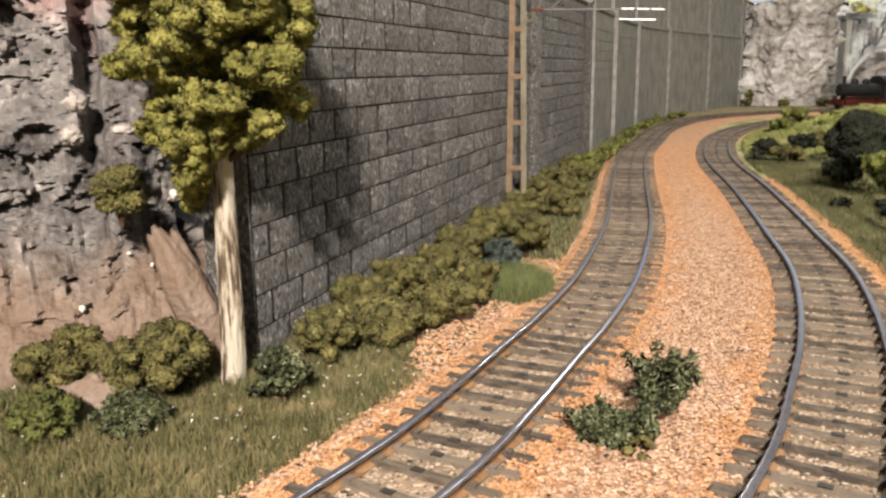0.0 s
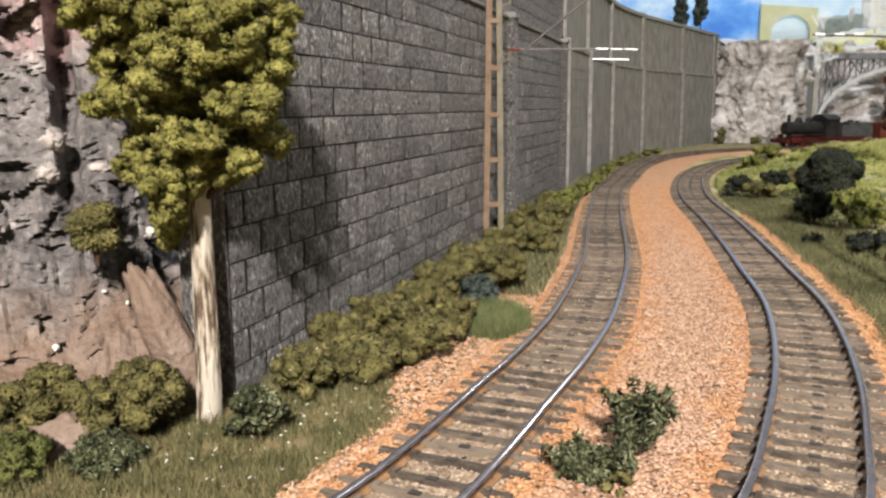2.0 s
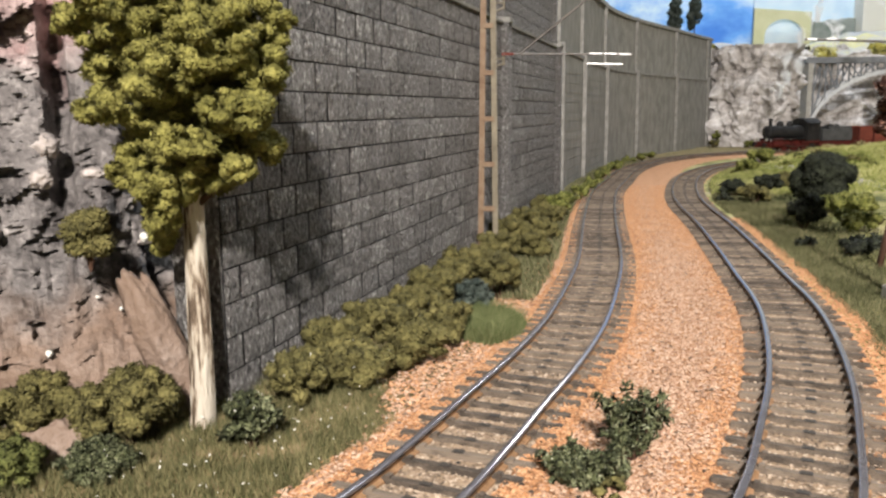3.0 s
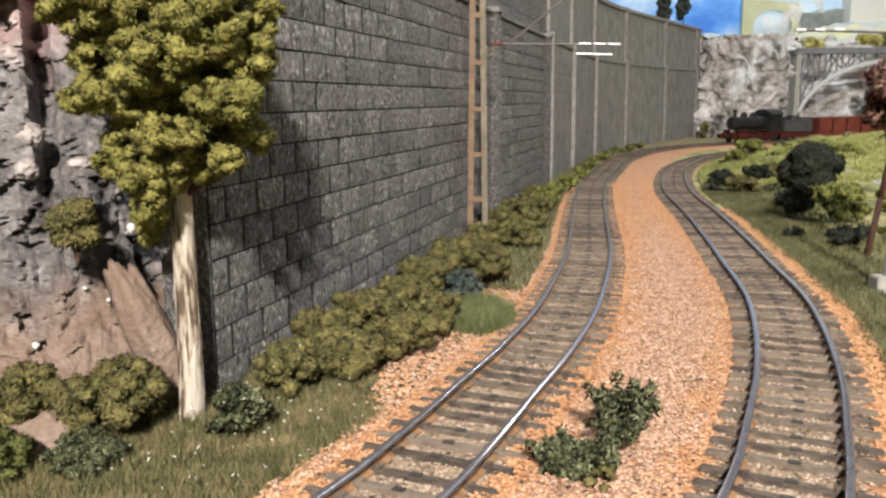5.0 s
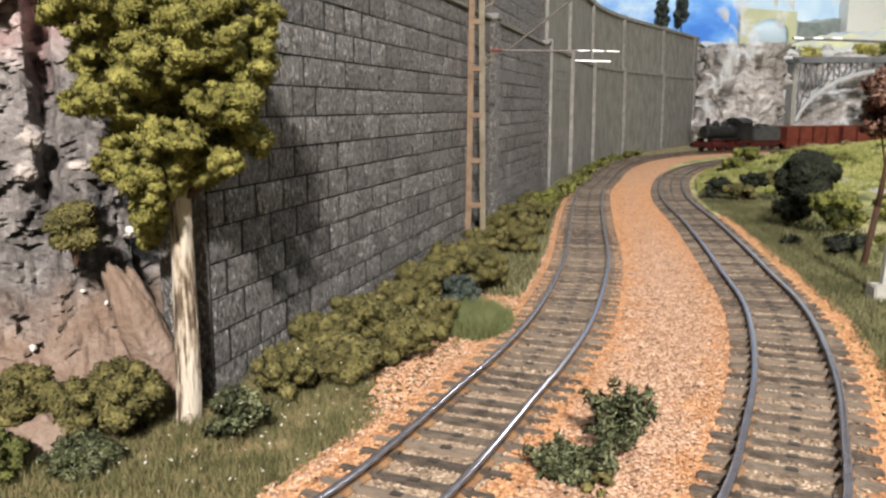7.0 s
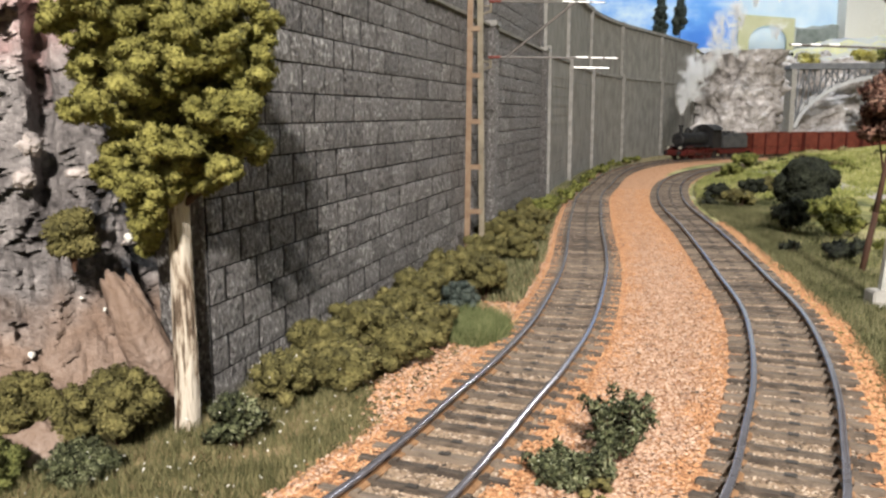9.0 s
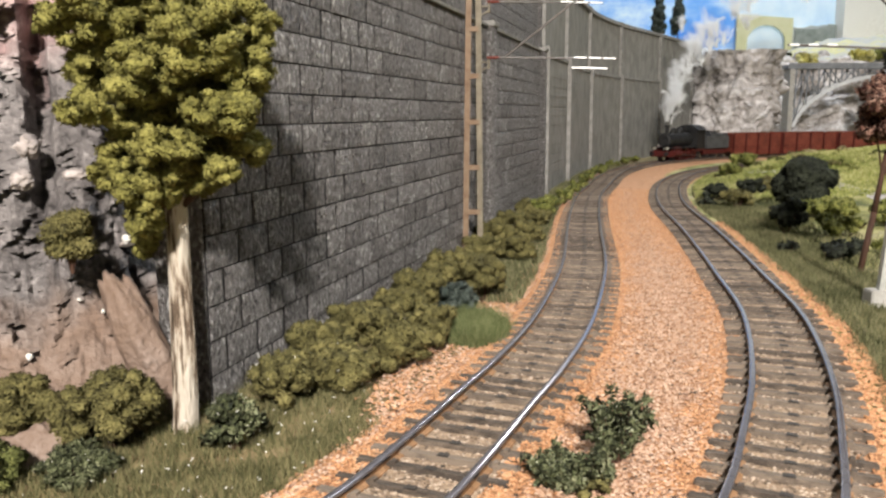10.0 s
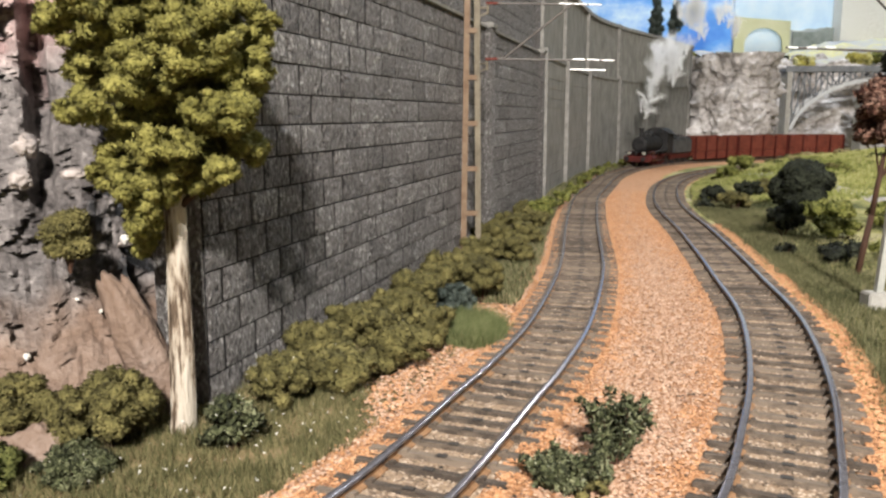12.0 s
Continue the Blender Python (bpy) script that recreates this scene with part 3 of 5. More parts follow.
part("coping", wall_strip("coping", -0.5, -14, 172, 176, "pilaster"), far_wall, label="pale coping")
for row in range(1, 14):
    part("course", wall_strip("course", 0.25, -1, row * 7.6 - 7.3, row * 7.6 - 0.3, "panel"), far_wall)
for bearing in (0.1205, 0.1475, 0.1745, 0.2115, 0.2575, 0.2945):
    j = int(np.abs(WQ[:, 0] / WQ[:, 1] - bearing).argmin())
    a = math.degrees(math.atan2(WT[j, 1], WT[j, 0]))
    bm = bmesh.new()
    add_box(bm, -4.5, 4.5, -3.5, 2, -2, 112, 0.6)
    add_box(bm, -4, 4, 0.2, 6, 112, 177, 0.6)
    part("pilaster", bm_mesh("pilaster", bm, "pilaster"), far_wall, at(WQ[j, 0], WQ[j, 1], 0, a), "pale grey pilaster")


# ---- rock cliff ----
def rock_grid(path, height, lean, nu, nv, amp, scale, seed, shape, rough, calm, base=-3.0):
    """A rugged face over a ground path (points mm), z up; returns verts and faces with material numbers."""
    q, t, s = spline(path, 1.0)
    idx = np.linspace(0, len(q) - 1, nu).astype(int)
    v, mats = [], []
    for k in range(nv):
        for i in idx:
            x, y = q[i]
            nx, ny = t[i, 1], -t[i, 0]
            h = height * k / (nv - 1)
            p = Vector((x / scale, y / scale, h / scale + seed))
            cell = noise.voronoi(Vector((p.x * 1.6, p.y * 1.6, p.z * 1.1)))[0]
            fine = noise.voronoi(p * 4.5 + Vector((2, 2, 2)))[0]
            d = noise.ridged_multi_fractal(p, 0.9, 2.1, 4, 1.0, 2.0) - 1.0
            d = d * amp * rough * 0.7 + amp * 1.1 * (cell[1] - cell[0] - 0.3) + amp * 0.28 * rough * (fine[1] - fine[0]) + 0.2 * amp * rough * noise.noise(p * 6)
            warp = p * 1.7 + 0.8 * noise.noise_vector(p * 1.9)
            d += amp * 0.5 * noise.cell(warp) + amp * 1.3 * noise.noise(p * 0.5) + amp * 0.16 * noise.cell(warp * 2.7 + Vector((7, 1, 4)))
            d = d * calm(x, h) + shape(x, h)
            dz = 0.5 * amp * noise.noise(p * 1.3 + Vector((5, 3, 1))) if k else 0
            off = d - lean * h
            v.append((x + nx * off, y + ny * off, base + h + dz))
    f = [[k * nu + i, k * nu + i + 1, (k + 1) * nu + i + 1, (k + 1) * nu + i] for k in range(nv - 1) for i in range(nu - 1)]
    return v, f


def even(x, h):
    return 0.68 + 0.32 * float(smooth01(h, 8, 40))


def cliff(name, path, height, lean, nu, nv, amp, scale, seed, mats, shape, label, rough=1.0, calm=even):
    v, f = rock_grid(path, height, lean, nu, nv, amp, scale, seed, shape, rough, calm)
    me = mesh_of(name, v, f, mats[0], True)
    ob = part(name, me)
    return tagged(ob, label, "rock", kind="structure")


def cliff_shape(x, h):
    """A sharp upright crevice, a slope at the foot, a hollow next to the wall and a few broken ledges."""
    wander = 0.8 * noise.noise(Vector((0.3, 7.0, h / 9))) + 0.3 * noise.noise(Vector((2.3, 1.0, h / 2.5)))
    crevice = -11 * math.exp(-((x + 81.6 + wander) / 1.7) ** 4) * float(smooth01(h, 44, 56))
    foot = 6 * (1 - float(smooth01(h, 0, 34)))
    hollow = -17 * float(smooth01(h, 4, 40)) * float(smooth01(x, -74, -62))
    ledge = 2.4 * float(smooth01(h, 55, 51)) * float(smooth01(h, 30, 50)) * (0.5 + noise.noise(Vector((x / 6, 0.0, 4.0))))
    chute = -1.8 * math.exp(-((x + 77 + (h - 30) * 0.35 + wander) / 1.2) ** 2) * float(smooth01(h, 44, 36))
    return crevice + foot + hollow + ledge + chute


def cliff_calm(x, h):
    """Broken in the middle, smooth slabs at the foot and beside the crevice."""
    slab = float(smooth01(x, -81, -79.5)) * float(smooth01(h, 54, 60))
    return 0.42 + 0.75 * float(smooth01(h, 14, 30)) * (1 - 0.75 * slab)


crag = cliff("rock_cliff", [(-130, 134), (-105, 152), (-84, 166), (-70, 171), (-63, 176), (-64, 190), (-72, 225)], 130, 0.06, 400, 330, 5.0, 15, 3.0,
      ["cliff"], cliff_shape, "rugged grey cliff with brown and pink patches beside the wall", 0.8, cliff_calm)
cliff("far_rock", [(424, 1480), (413, 1412), (424, 1368), (466, 1338), (500, 1328), (524, 1334), (540, 1356), (546, 1430)], 165, 0.07, 190, 120, 17, 50, 9.0,
      ["rock_far"], lambda x, h: 0.0, "pale grey rock outcrop behind the railway line")
cliff("far_rock", [(560, 1640), (680, 1600), (780, 1610), (880, 1600), (1100, 1620)], 165, 0.3, 110, 70, 18, 70, 14.0,
      ["rock_far"], lambda x, h: 0.0, "grey rock slope behind the bridge")


def boulder(x, y, z, rx, ry, rz, rot, seed, mat, label, tip=-12, crack=0.16, lump=0.32):
    """An angular lump of painted plaster."""
    bm = bmesh.new()
    bmesh.ops.create_icosphere(bm, subdivisions=4, radius=1)
    for v in bm.verts:
        p = v.co * 1.4 + Vector((seed, seed * 2, 0))
        k = 1 + lump * noise.noise(p) + crack * noise.cell(p * 1.6) + 0.1 * noise.noise(p * 4)
        v.co = Vector((v.co.x * rx * k, v.co.y * ry * k, v.co.z * rz * k))
    ob = part("boulder", bm_mesh("boulder", bm, mat, True), None, at(x, y, z, rot, 0, tip))
    return tagged(ob, label, "rock", "boulders at the cliff foot")


boulder(-75, 143, 0, 9, 6, 7, 0, 0.4, "cliff", "brown grey plaster boulder at the cliff foot")
boulder(-62, 167, 12, 4.6, 5, 20, 10, 2.1, "cliff", "smooth brown plaster slab leaning at the cliff foot", -21, 0.05, 0.16)


CRAG = np.array([v.co[:] for v in crag.data.vertices]) / MM


def on_crag(x, z):
    """The outermost point of the cliff face near x and z."""
    score = 4 * np.hypot(CRAG[:, 0] - x, CRAG[:, 2] - z) + CRAG[:, 1]
    return CRAG[score.argmin()]


g = np.random.default_rng(17)
for k, (x, z, r) in enumerate(((-81, 39, 1.3), (-69, 18.5, 1.0), (-67.5, 21, 0.8), (-84.5, 14.5, 1.0), (-65.5, 33, 0.9), (-69, 32.5, 0.8), (-78, 24, 0.5), (-71, 27, 0.6), (-73, 22, 0.5))):
    p = on_crag(x, z)
    chip = boulder(*p, r, r * 0.7, r * g.uniform(0.5, 1.1), g.uniform(0, 180), 5.1 + k, "white", "white plaster chip stuck on the cliff")
    chip.name = "plaster_chip"
    tagged(chip, "white plaster chip stuck on the cliff", "rock", "plaster chips on the cliff")
for k, (x, z, rx, rz) in enumerate(((-84.5, 57, 3.2, 2.6), (-86, 50, 2.6, 2.0), (-76, 51, 3.0, 1.4), (-70, 34, 2.6, 1.1))):
    p = on_crag(x, z)
    boulder(p[0], p[1] + rx * 0.55, p[2], rx, rx * 0.8, rz, g.uniform(-40, 40), 9.3 + 2.1 * k, "rock", "broken grey plaster lump on the cliff")


# ---- foliage ----
def flakes(c, s, nrm=None):
    """Small crumpled flakes: one squashed tetrahedron for each centre."""
    n = len(c)
    b = np.array([[1, 0, -0.3], [-0.5, 0.87, -0.3], [-0.5, -0.87, -0.3], [0, 0, 0.7]])
    q = rng.normal(0, 1, (n, 4))
    q /= np.linalg.norm(q, axis=1)[:, None]
    w, x, y, z = q.T
    R = np.stack([1 - 2 * (y * y + z * z), 2 * (x * y - z * w), 2 * (x * z + y * w), 2 * (x * y + z * w), 1 - 2 * (x * x + z * z), 2 * (y * z - x * w),
                  2 * (x * z - y * w), 2 * (y * z + x * w), 1 - 2 * (x * x + y * y)], 1).reshape(n, 3, 3)
    b = b * np.array([2.1, 0.75, 0.75])
    v = np.einsum("nij,kj->nki", R, b) * rng.uniform(0.6, 1.4, (n, 4, 1)) * s[:, None, None] + c[:, None, :]
    f = np.array([[0, 1, 3], [1, 2, 3], [2, 0, 3], [0, 2, 1]])
    return v.reshape(-1, 3), (f[None] + np.arange(n)[:, None, None] * 4).reshape(-1, 3)


def clump_points(blobs, per, fuzz=0.14, coat=0.08):
    """Points scattered in the outer shells of many lumps."""
    out = []
    for cx, cy, cz, rx, ry, rz in blobs:
        n = max(30, int(per * (rx * ry + ry * rz + rx * rz) / 3))
        d = rng.normal(0, 1, (n, 3))
        d /= np.linalg.norm(d, axis=1)[:, None]
        a = rng.uniform(0, 6.283, 5)
        lump = 1 + 0.16 * np.sin(d[:, 0] * 5 + a[0]) * np.sin(d[:, 1] * 5 + a[1]) + 0.12 * np.sin(d[:, 2] * 8 + a[2]) * np.sin(d[:, 0] * 9 + a[3])
        r = lump * (1 - np.abs(rng.normal(0, fuzz, n))) + np.abs(rng.normal(0, coat, n))
        out.append(np.stack([cx + d[:, 0] * rx * r, cy + d[:, 1] * ry * r, cz + d[:, 2] * rz * r], 1))
    return np.concatenate(out)


def grow_blobs(c, r, n, size, seed, lift=0.0):
    """Lumps spread over an ellipsoid's shell and inside."""
    g = np.random.default_rng(seed)
    out = []
    for i in range(n):
        d = g.normal(0, 1, 3)
        d /= np.linalg.norm(d)
        if d[2] < -0.5:
            d[2] *= -0.6
        k = g.uniform(0.35, 0.85)
        s = g.uniform(*size)
        out.append((c[0] + d[0] * r[0] * k, c[1] + d[1] * r[1] * k, max(c[2] + d[2] * r[2] * k, lift + s * 0.7), s * g.uniform(0.85, 1.2), s * g.uniform(0.85, 1.2), s * g.uniform(0.7, 1.0)))
    return out


bm = bmesh.new()
bmesh.ops.create_icosphere(bm, subdivisions=3, radius=1)
CORE_V = np.array([v.co[:] for v in bm.verts])
CORE_F = np.array([[v.index for v in q.verts] for q in bm.faces])
bm.free()


def foliage(name, blobs, per, flake, mat, parent=None, heart=True):
    """Foam lumps with a coat of fine crumbs; the crumbs are shaded by the lump that they sit on."""
    p = clump_points(blobs, per, 0.07 if heart else 0.3)
    v, f = flakes(p, rng.uniform(*flake, len(p)))
    centre = np.array(blobs)[:, :3]
    size = np.array(blobs)[:, 3:]
    own = np.repeat(np.arange(len(blobs)), [max(30, int(per * (b[3] * b[4] + b[4] * b[5] + b[3] * b[5]) / 3)) for b in blobs])
    nrm = np.repeat((p - centre[own]) / size[own] ** 2, 4, axis=0)
    nrm /= np.linalg.norm(nrm, axis=1)[:, None] + 1e-9
    nrm = nrm + 0.65 * rng.normal(0, 1, nrm.shape)
    hearts, hf, hn = [], [], []
    for cx, cy, cz, rx, ry, rz in (blobs if heart else []):
        k = 0.86 + 0.09 * np.sin(CORE_V @ rng.normal(0, 5, 3) + rng.uniform(0, 6)) + 0.06 * rng.normal(0, 1, len(CORE_V))
        hf.append(CORE_F + len(v) + len(CORE_V) * len(hearts))
        hearts.append(CORE_V * k[:, None] * np.array([rx, ry, rz]) + np.array([cx, cy, cz]))
        hn.append(CORE_V / np.array([rx, ry, rz]) * min(rx, ry, rz) + 0.6 * rng.normal(0, 1, CORE_V.shape))
    me = mesh_of(name, np.concatenate([v, *hearts]), np.concatenate([f, *hf]), mat, True)
    nrm = np.concatenate([nrm, *hn])
    nrm /= np.linalg.norm(nrm, axis=1)[:, None] + 1e-9
    me.normals_split_custom_set_from_vertices(nrm.tolist())
    return part(name, me, parent)


def bush(x, y, r, h, mat, label, seed, n=30, per=60, flake=(0.18, 0.4), flat=1.0, specks=0, lumps=(0.13, 0.27)):
    n = n * 2 if n >= 24 else n
    z = float(ground_z(x, y))
    b = thing("bush", at(x, y, z), label, "bush", "trackside bushes")
    blobs = grow_blobs((0, 0, h * 0.45), (r, r * flat, h * 0.55), n, (min(r, h) * lumps[0], min(r, h) * lumps[1]), seed)
    foliage("leaves", blobs, per, flake, mat, b, mat != "leaf_dark")
    bm = bmesh.new()
    for i in range(5):
        a = i * 1.257
        add_rod(bm, (0, 0, -1), (math.cos(a) * r * 0.5, math.sin(a) * r * 0.5, h * 0.55), 0.35, 5, 0.15)
    part("stem", bm_mesh("stem", bm, "bark_dark"), b, label="thin dark twigs")
    if specks:
        p = clump_points(blobs, 1.0)
        p = p[rng.permutation(len(p))[:specks]]
        v, f = flakes(p * 1.03, rng.uniform(0.13, 0.26, len(p)))
        part("blossom", mesh_of("blossom", v, f, "white"), b, label="tiny white blossom specks")
    return b


def grass_patch(pts, hgt, mat, label, width=0.22):
    """Static grass: thin leaning blades."""
    n = len(pts)
    a = rng.uniform(0, 6.283, n)
    h = rng.uniform(0.5, 1.0, n) * hgt
    lean = rng.normal(0, 0.35, (n, 2)) * h[:, None]
    dx, dy = np.cos(a) * width, np.sin(a) * width
    z = ground_z(pts[:, 0], pts[:, 1])
    v = np.stack([np.stack([pts[:, 0] - dx, pts[:, 1] - dy, z], 1), np.stack([pts[:, 0] + dx, pts[:, 1] + dy, z], 1),
                  np.stack([pts[:, 0] + lean[:, 0], pts[:, 1] + lean[:, 1], z + h], 1)], 1).reshape(-1, 3)
    ob = part("grass", mesh_of("grass", v, np.arange(3 * n).reshape(-1, 3), mat))
    return tagged(ob, label, "grass", kind="stuff")


# the tall tree before the wall
tree = thing("tree", at(-52.5, 157, 0), "broad tree with olive foam foliage and peeling white trunk", "tree")
bm = bmesh.new()
rings = []
for k in range(15):
    h = k / 14
    r = 2.6 - 0.75 * h + 0.35 * max(0, 0.08 - h) / 0.08
    ring = [bm.verts.new((1.2 * h + 0.35 * math.sin(h * 5) + r * math.cos(a) * (1 + 0.08 * math.sin(3 * a + 9 * h)), 0.4 * math.sin(h * 4) + r * math.sin(a), -1 + 62 * h))
            for a in [i * math.tau / 18 for i in range(18)]]
    rings.append(ring)
for r0, r1 in zip(rings, rings[1:]):
    for i in range(18):
        bm.faces.new((r0[i], r0[(i + 1) % 18], r1[(i + 1) % 18], r1[i]))
part("trunk", bm_mesh("trunk", bm, "bark", True), tree, label="peeling white bark trunk")
for i in range(7):
    a = i * 0.9
    bm = bmesh.new()
    add_rod(bm, (1, 0, 45 + i * 2), (1 + 11 * math.cos(a), 9 * math.sin(a), 54 + i * 4), 0.9, 7, 0.4)
    part("limb", bm_mesh("limb", bm, "bark_dark"), tree)
# boughs of foam: offset from the trunk, height and radius
BOUGHS = ((10, 76, 9.5), (15.5, 71, 6.5), (15.5, 80, 7), (16.5, 63.5, 4.5), (8, 68, 7), (3, 78, 9), (-6, 82, 9), (-15, 80, 6.5), (-13.5, 72, 6), (-10.5, 64.5, 5), (-3.5, 63, 6.5), (4.5, 64, 6.5),
          (13, 63, 6), (16.5, 57, 4.2), (11, 59, 5.2), (3.5, 56.5, 6.2), (-6.5, 54.5, 6.3), (-12, 52.5, 5), (-1, 49.5, 5.6), (6.5, 52, 5), (-6, 45, 4.2), (-1, 44, 3.6), (-4.5, 39.8, 3), (-6.5, 36.8, 2.1), (13, 53.2, 3.2), (0, 87, 8), (-8, 75, 7), (0, 71, 8))
g = np.random.default_rng(5)
crown = []
for j, (bx, bz, br) in enumerate(BOUGHS):
    for i in range(int(6 + br * 4.5)):
        d = g.normal(0, 1, 3)
        d /= np.linalg.norm(d)
        s = g.uniform(0.8, 1.75) * (0.7 + br / 16)
        k = max(br - s * 0.8, 0.3) * g.uniform(0.6, 1.0)
        crown.append((bx + d[0] * k, d[1] * k * 1.2 - 3 + (-8, 0, 5)[j % 3] - 0.25 * br * (i % 3 - 1), bz + d[2] * k * 0.85, s * g.uniform(0.9, 1.35), s, s * g.uniform(0.7, 1.0)))
for i in range(110):
    a, z = g.uniform(0, 6.283), g.uniform(50, 88)
    wide = 14 * math.sqrt(max(0.05, 1 - ((z - 72) / 26) ** 2)) * math.sqrt(g.uniform(0.02, 1))
    s = g.uniform(2.0, 3.6)
    crown.append((wide * math.cos(a), 2.5 + 0.6 * wide * math.sin(a), z, s * 1.2, s, s * 0.85))
foliage("crown", crown, 70, (0.15, 0.36), "leaf_tree", tree)


# bushes along the wall foot
bush(-82, 147, 9, 15, "leaf_bush", "olive green bush at the cliff foot", 11)
bush(-63, 148, 11, 15, "leaf_bush", "round olive green bush at the cliff foot", 12, 30)
bush(-40, 148, 6.2, 12, "leaf_dark", "small dark green bush with pale leaf tips", 13, 30, 26, (0.3, 0.65), specks=40)
bush(-36, 172, 8, 12, "leaf_bush", "low moss green bush along the wall foot", 14, specks=26)
bush(-24, 182, 9, 12, "leaf_bush", "low moss green bush along the wall foot", 15, specks=22)
bush(-13, 199, 10, 15, "leaf_bush", "spreading moss green bush along the wall foot", 16, 30, specks=12)
bush(-4, 216, 8, 14, "leaf_bush", "spreading moss green bush along the wall foot", 17)
bush(3, 250, 7.5, 13, "leaf_blue", "bluish green bush beside the wall", 18, specks=16)
bush(13, 272, 9.5, 21, "leaf_bush", "tall moss green bush beside the mast", 19, 30)
bush(30, 345, 10, 15, "leaf_bush", "moss green bush along the wall foot", 20)
bush(40, 395, 9, 13, "leaf_bush", "moss green bush along the wall foot", 21, 30, 18, (0.5, 0.9))
bush(50, 450, 9, 13, "leaf_bush", "moss green bush along the wall foot", 22, 30, 18, (0.5, 0.9))
for i, (x, y, r, h) in enumerate(((-37, 186, 8, 9), (-33, 203, 9, 11), (-25, 222, 10, 12), (-15, 240, 10, 12), (-9, 262, 10, 13), (0, 290, 11, 14), (10, 318, 11, 12), (17, 350, 10, 12), (25, 400, 11, 11), (38, 455, 11, 11), (50, 510, 11, 10))):
    bush(x, y, r, h, "leaf_bush", "low moss green bush close against the wall", 140 + i, 28, 50, (0.22, 0.46))
bush(60, 505, 9, 12, "leaf_lime", "yellow green bush along the wall foot", 23, 30, 14, (0.6, 1.0))
for i in range(11):
    y = 550 + i * 52
    x = float(np.interp(y, [550, 914, 1040, 1135], [75, 174, 230, 278]))
    bush(x, y, 9, 9, "leaf_lime", "yellow green bush along the wall foot", 60 + i, 8, 9, (0.8, 1.4))
bush(-77, 131, 7, 8, "leaf_mid", "bright green bush near the cliff foot", 24)
bush(-64, 134, 7, 7, "leaf_dark", "dark green bush with pale leaf tips", 25, specks=10)


def sprig(x, y, label, seed, twigs, reach, tall):
    """An open little bush: thin twigs that fan out, with loose leaves along them."""
    g = np.random.default_rng(seed)
    b = thing("bush", at(x, y, float(ground_z(x, y)) + 0.4), label, "bush", "trackside bushes")
    lumps, bm = [], bmesh.new()
    for i in range(twigs):
        a, up = g.uniform(0, 6.283), tall * g.uniform(0.55, 1.0)
        out = reach * g.uniform(0.25, 1.0)
        tip = np.array([math.cos(a) * out, math.sin(a) * out * 0.8, up])
        add_rod(bm, (0, 0, -1), tip, 0.28, 5, 0.1)
        for u in np.linspace(0.35, 1.02, 6):
            q = tip * u + g.normal(0, 0.5, 3)
            r = g.uniform(0.7, 1.35)
            lumps.append((q[0], q[1], max(q[2], 0.5), r, r, r))
    part("stem", bm_mesh("stem", bm, "bark_dark"), b, label="thin dark twigs")
    foliage("leaves", lumps, 15, (0.22, 0.5), "leaf_dark", b, False)
    p = clump_points(lumps, 1.0)[::9]
    v, f = flakes(p, g.uniform(0.16, 0.34, len(p)))
    part("leaf_tip", mesh_of("leaf_tip", v, f, "leaf_pale"), b, label="pale grey green leaf tips")
    return b


sprig(31, 141, "open upright dark green bush between the tracks", 26, 26, 6.5, 12)
sprig(18.5, 132, "low sprawling dark green bush between the tracks", 27, 18, 8, 5.5)
sprig(25, 134, "low sprawling dark green bush between the tracks", 31, 12, 6, 5)
bush(25, 128, 5, 4, "leaf_bush", "low moss green tuft between the tracks", 28, 8, 20)
bush(-74, 160, 3.6, 13, "leaf_bush", "small olive bush growing on the rock", 29, lumps=(0.4, 0.65)).location.z = 0.033

pts = np.stack([rng.uniform(-110, 0, 56000), rng.uniform(104, 182, 56000)], 1)
w = side_of(pts[:, 0], pts[:, 1], LQ, LT)
pts = pts[(w < -20 - 11 * smooth01(pts[:, 1], 156, 186) - 2 * bumps(pts[:, 0], pts[:, 1], 20, 8)) & (w > -95) & (rng.random(len(pts)) < 0.55 + 0.45 * bumps(pts[:, 0], pts[:, 1], 14, 9))]
grass_patch(pts, 3.2, "grass", "green static grass beside the track", 0.11)
v, f = flakes(np.column_stack([pts[:220], ground_z(pts[:220, 0], pts[:220, 1]) + rng.uniform(1, 3.4, 220)]), rng.uniform(0.14, 0.28, 220))
tagged(part("flowers", mesh_of("flowers", v, f, "white")), "tiny white flower specks in the grass", "flowers", kind="stuff")
a, r = rng.uniform(0, 6.283, 9000), np.sqrt(rng.random(9000))
grass_patch(np.stack([8 + 10 * r * np.cos(a), 232 + 17 * r * np.sin(a)], 1), 7, "grass_green", "tuft of green static grass beside the track", 0.12)
i = rng.integers(110, 480, 14000)
off = -rng.uniform(18, 34, 14000)
grass_patch(np.stack([LQ[i, 0] + LT[i, 1] * off, LQ[i, 1] - LT[i, 0] * off], 1), 5, "grass_lime", "yellow green static grass along the wall foot", 0.4)
i = (20 + 420 * rng.random(80000) ** 1.5).astype(int)
off = 19 + np.abs(rng.normal(0, 1, 80000)) * 26 + 1.5 * bumps(i * 2.0, i * 0.0, 20, 77)
pts = np.stack([RQ[i, 0] + RT[i, 1] * off, RQ[i, 1] - RT[i, 0] * off], 1)
grass_patch(pts[off > 18], 3.2, "grass_lime", "pale green static grass on the bank", 0.17)

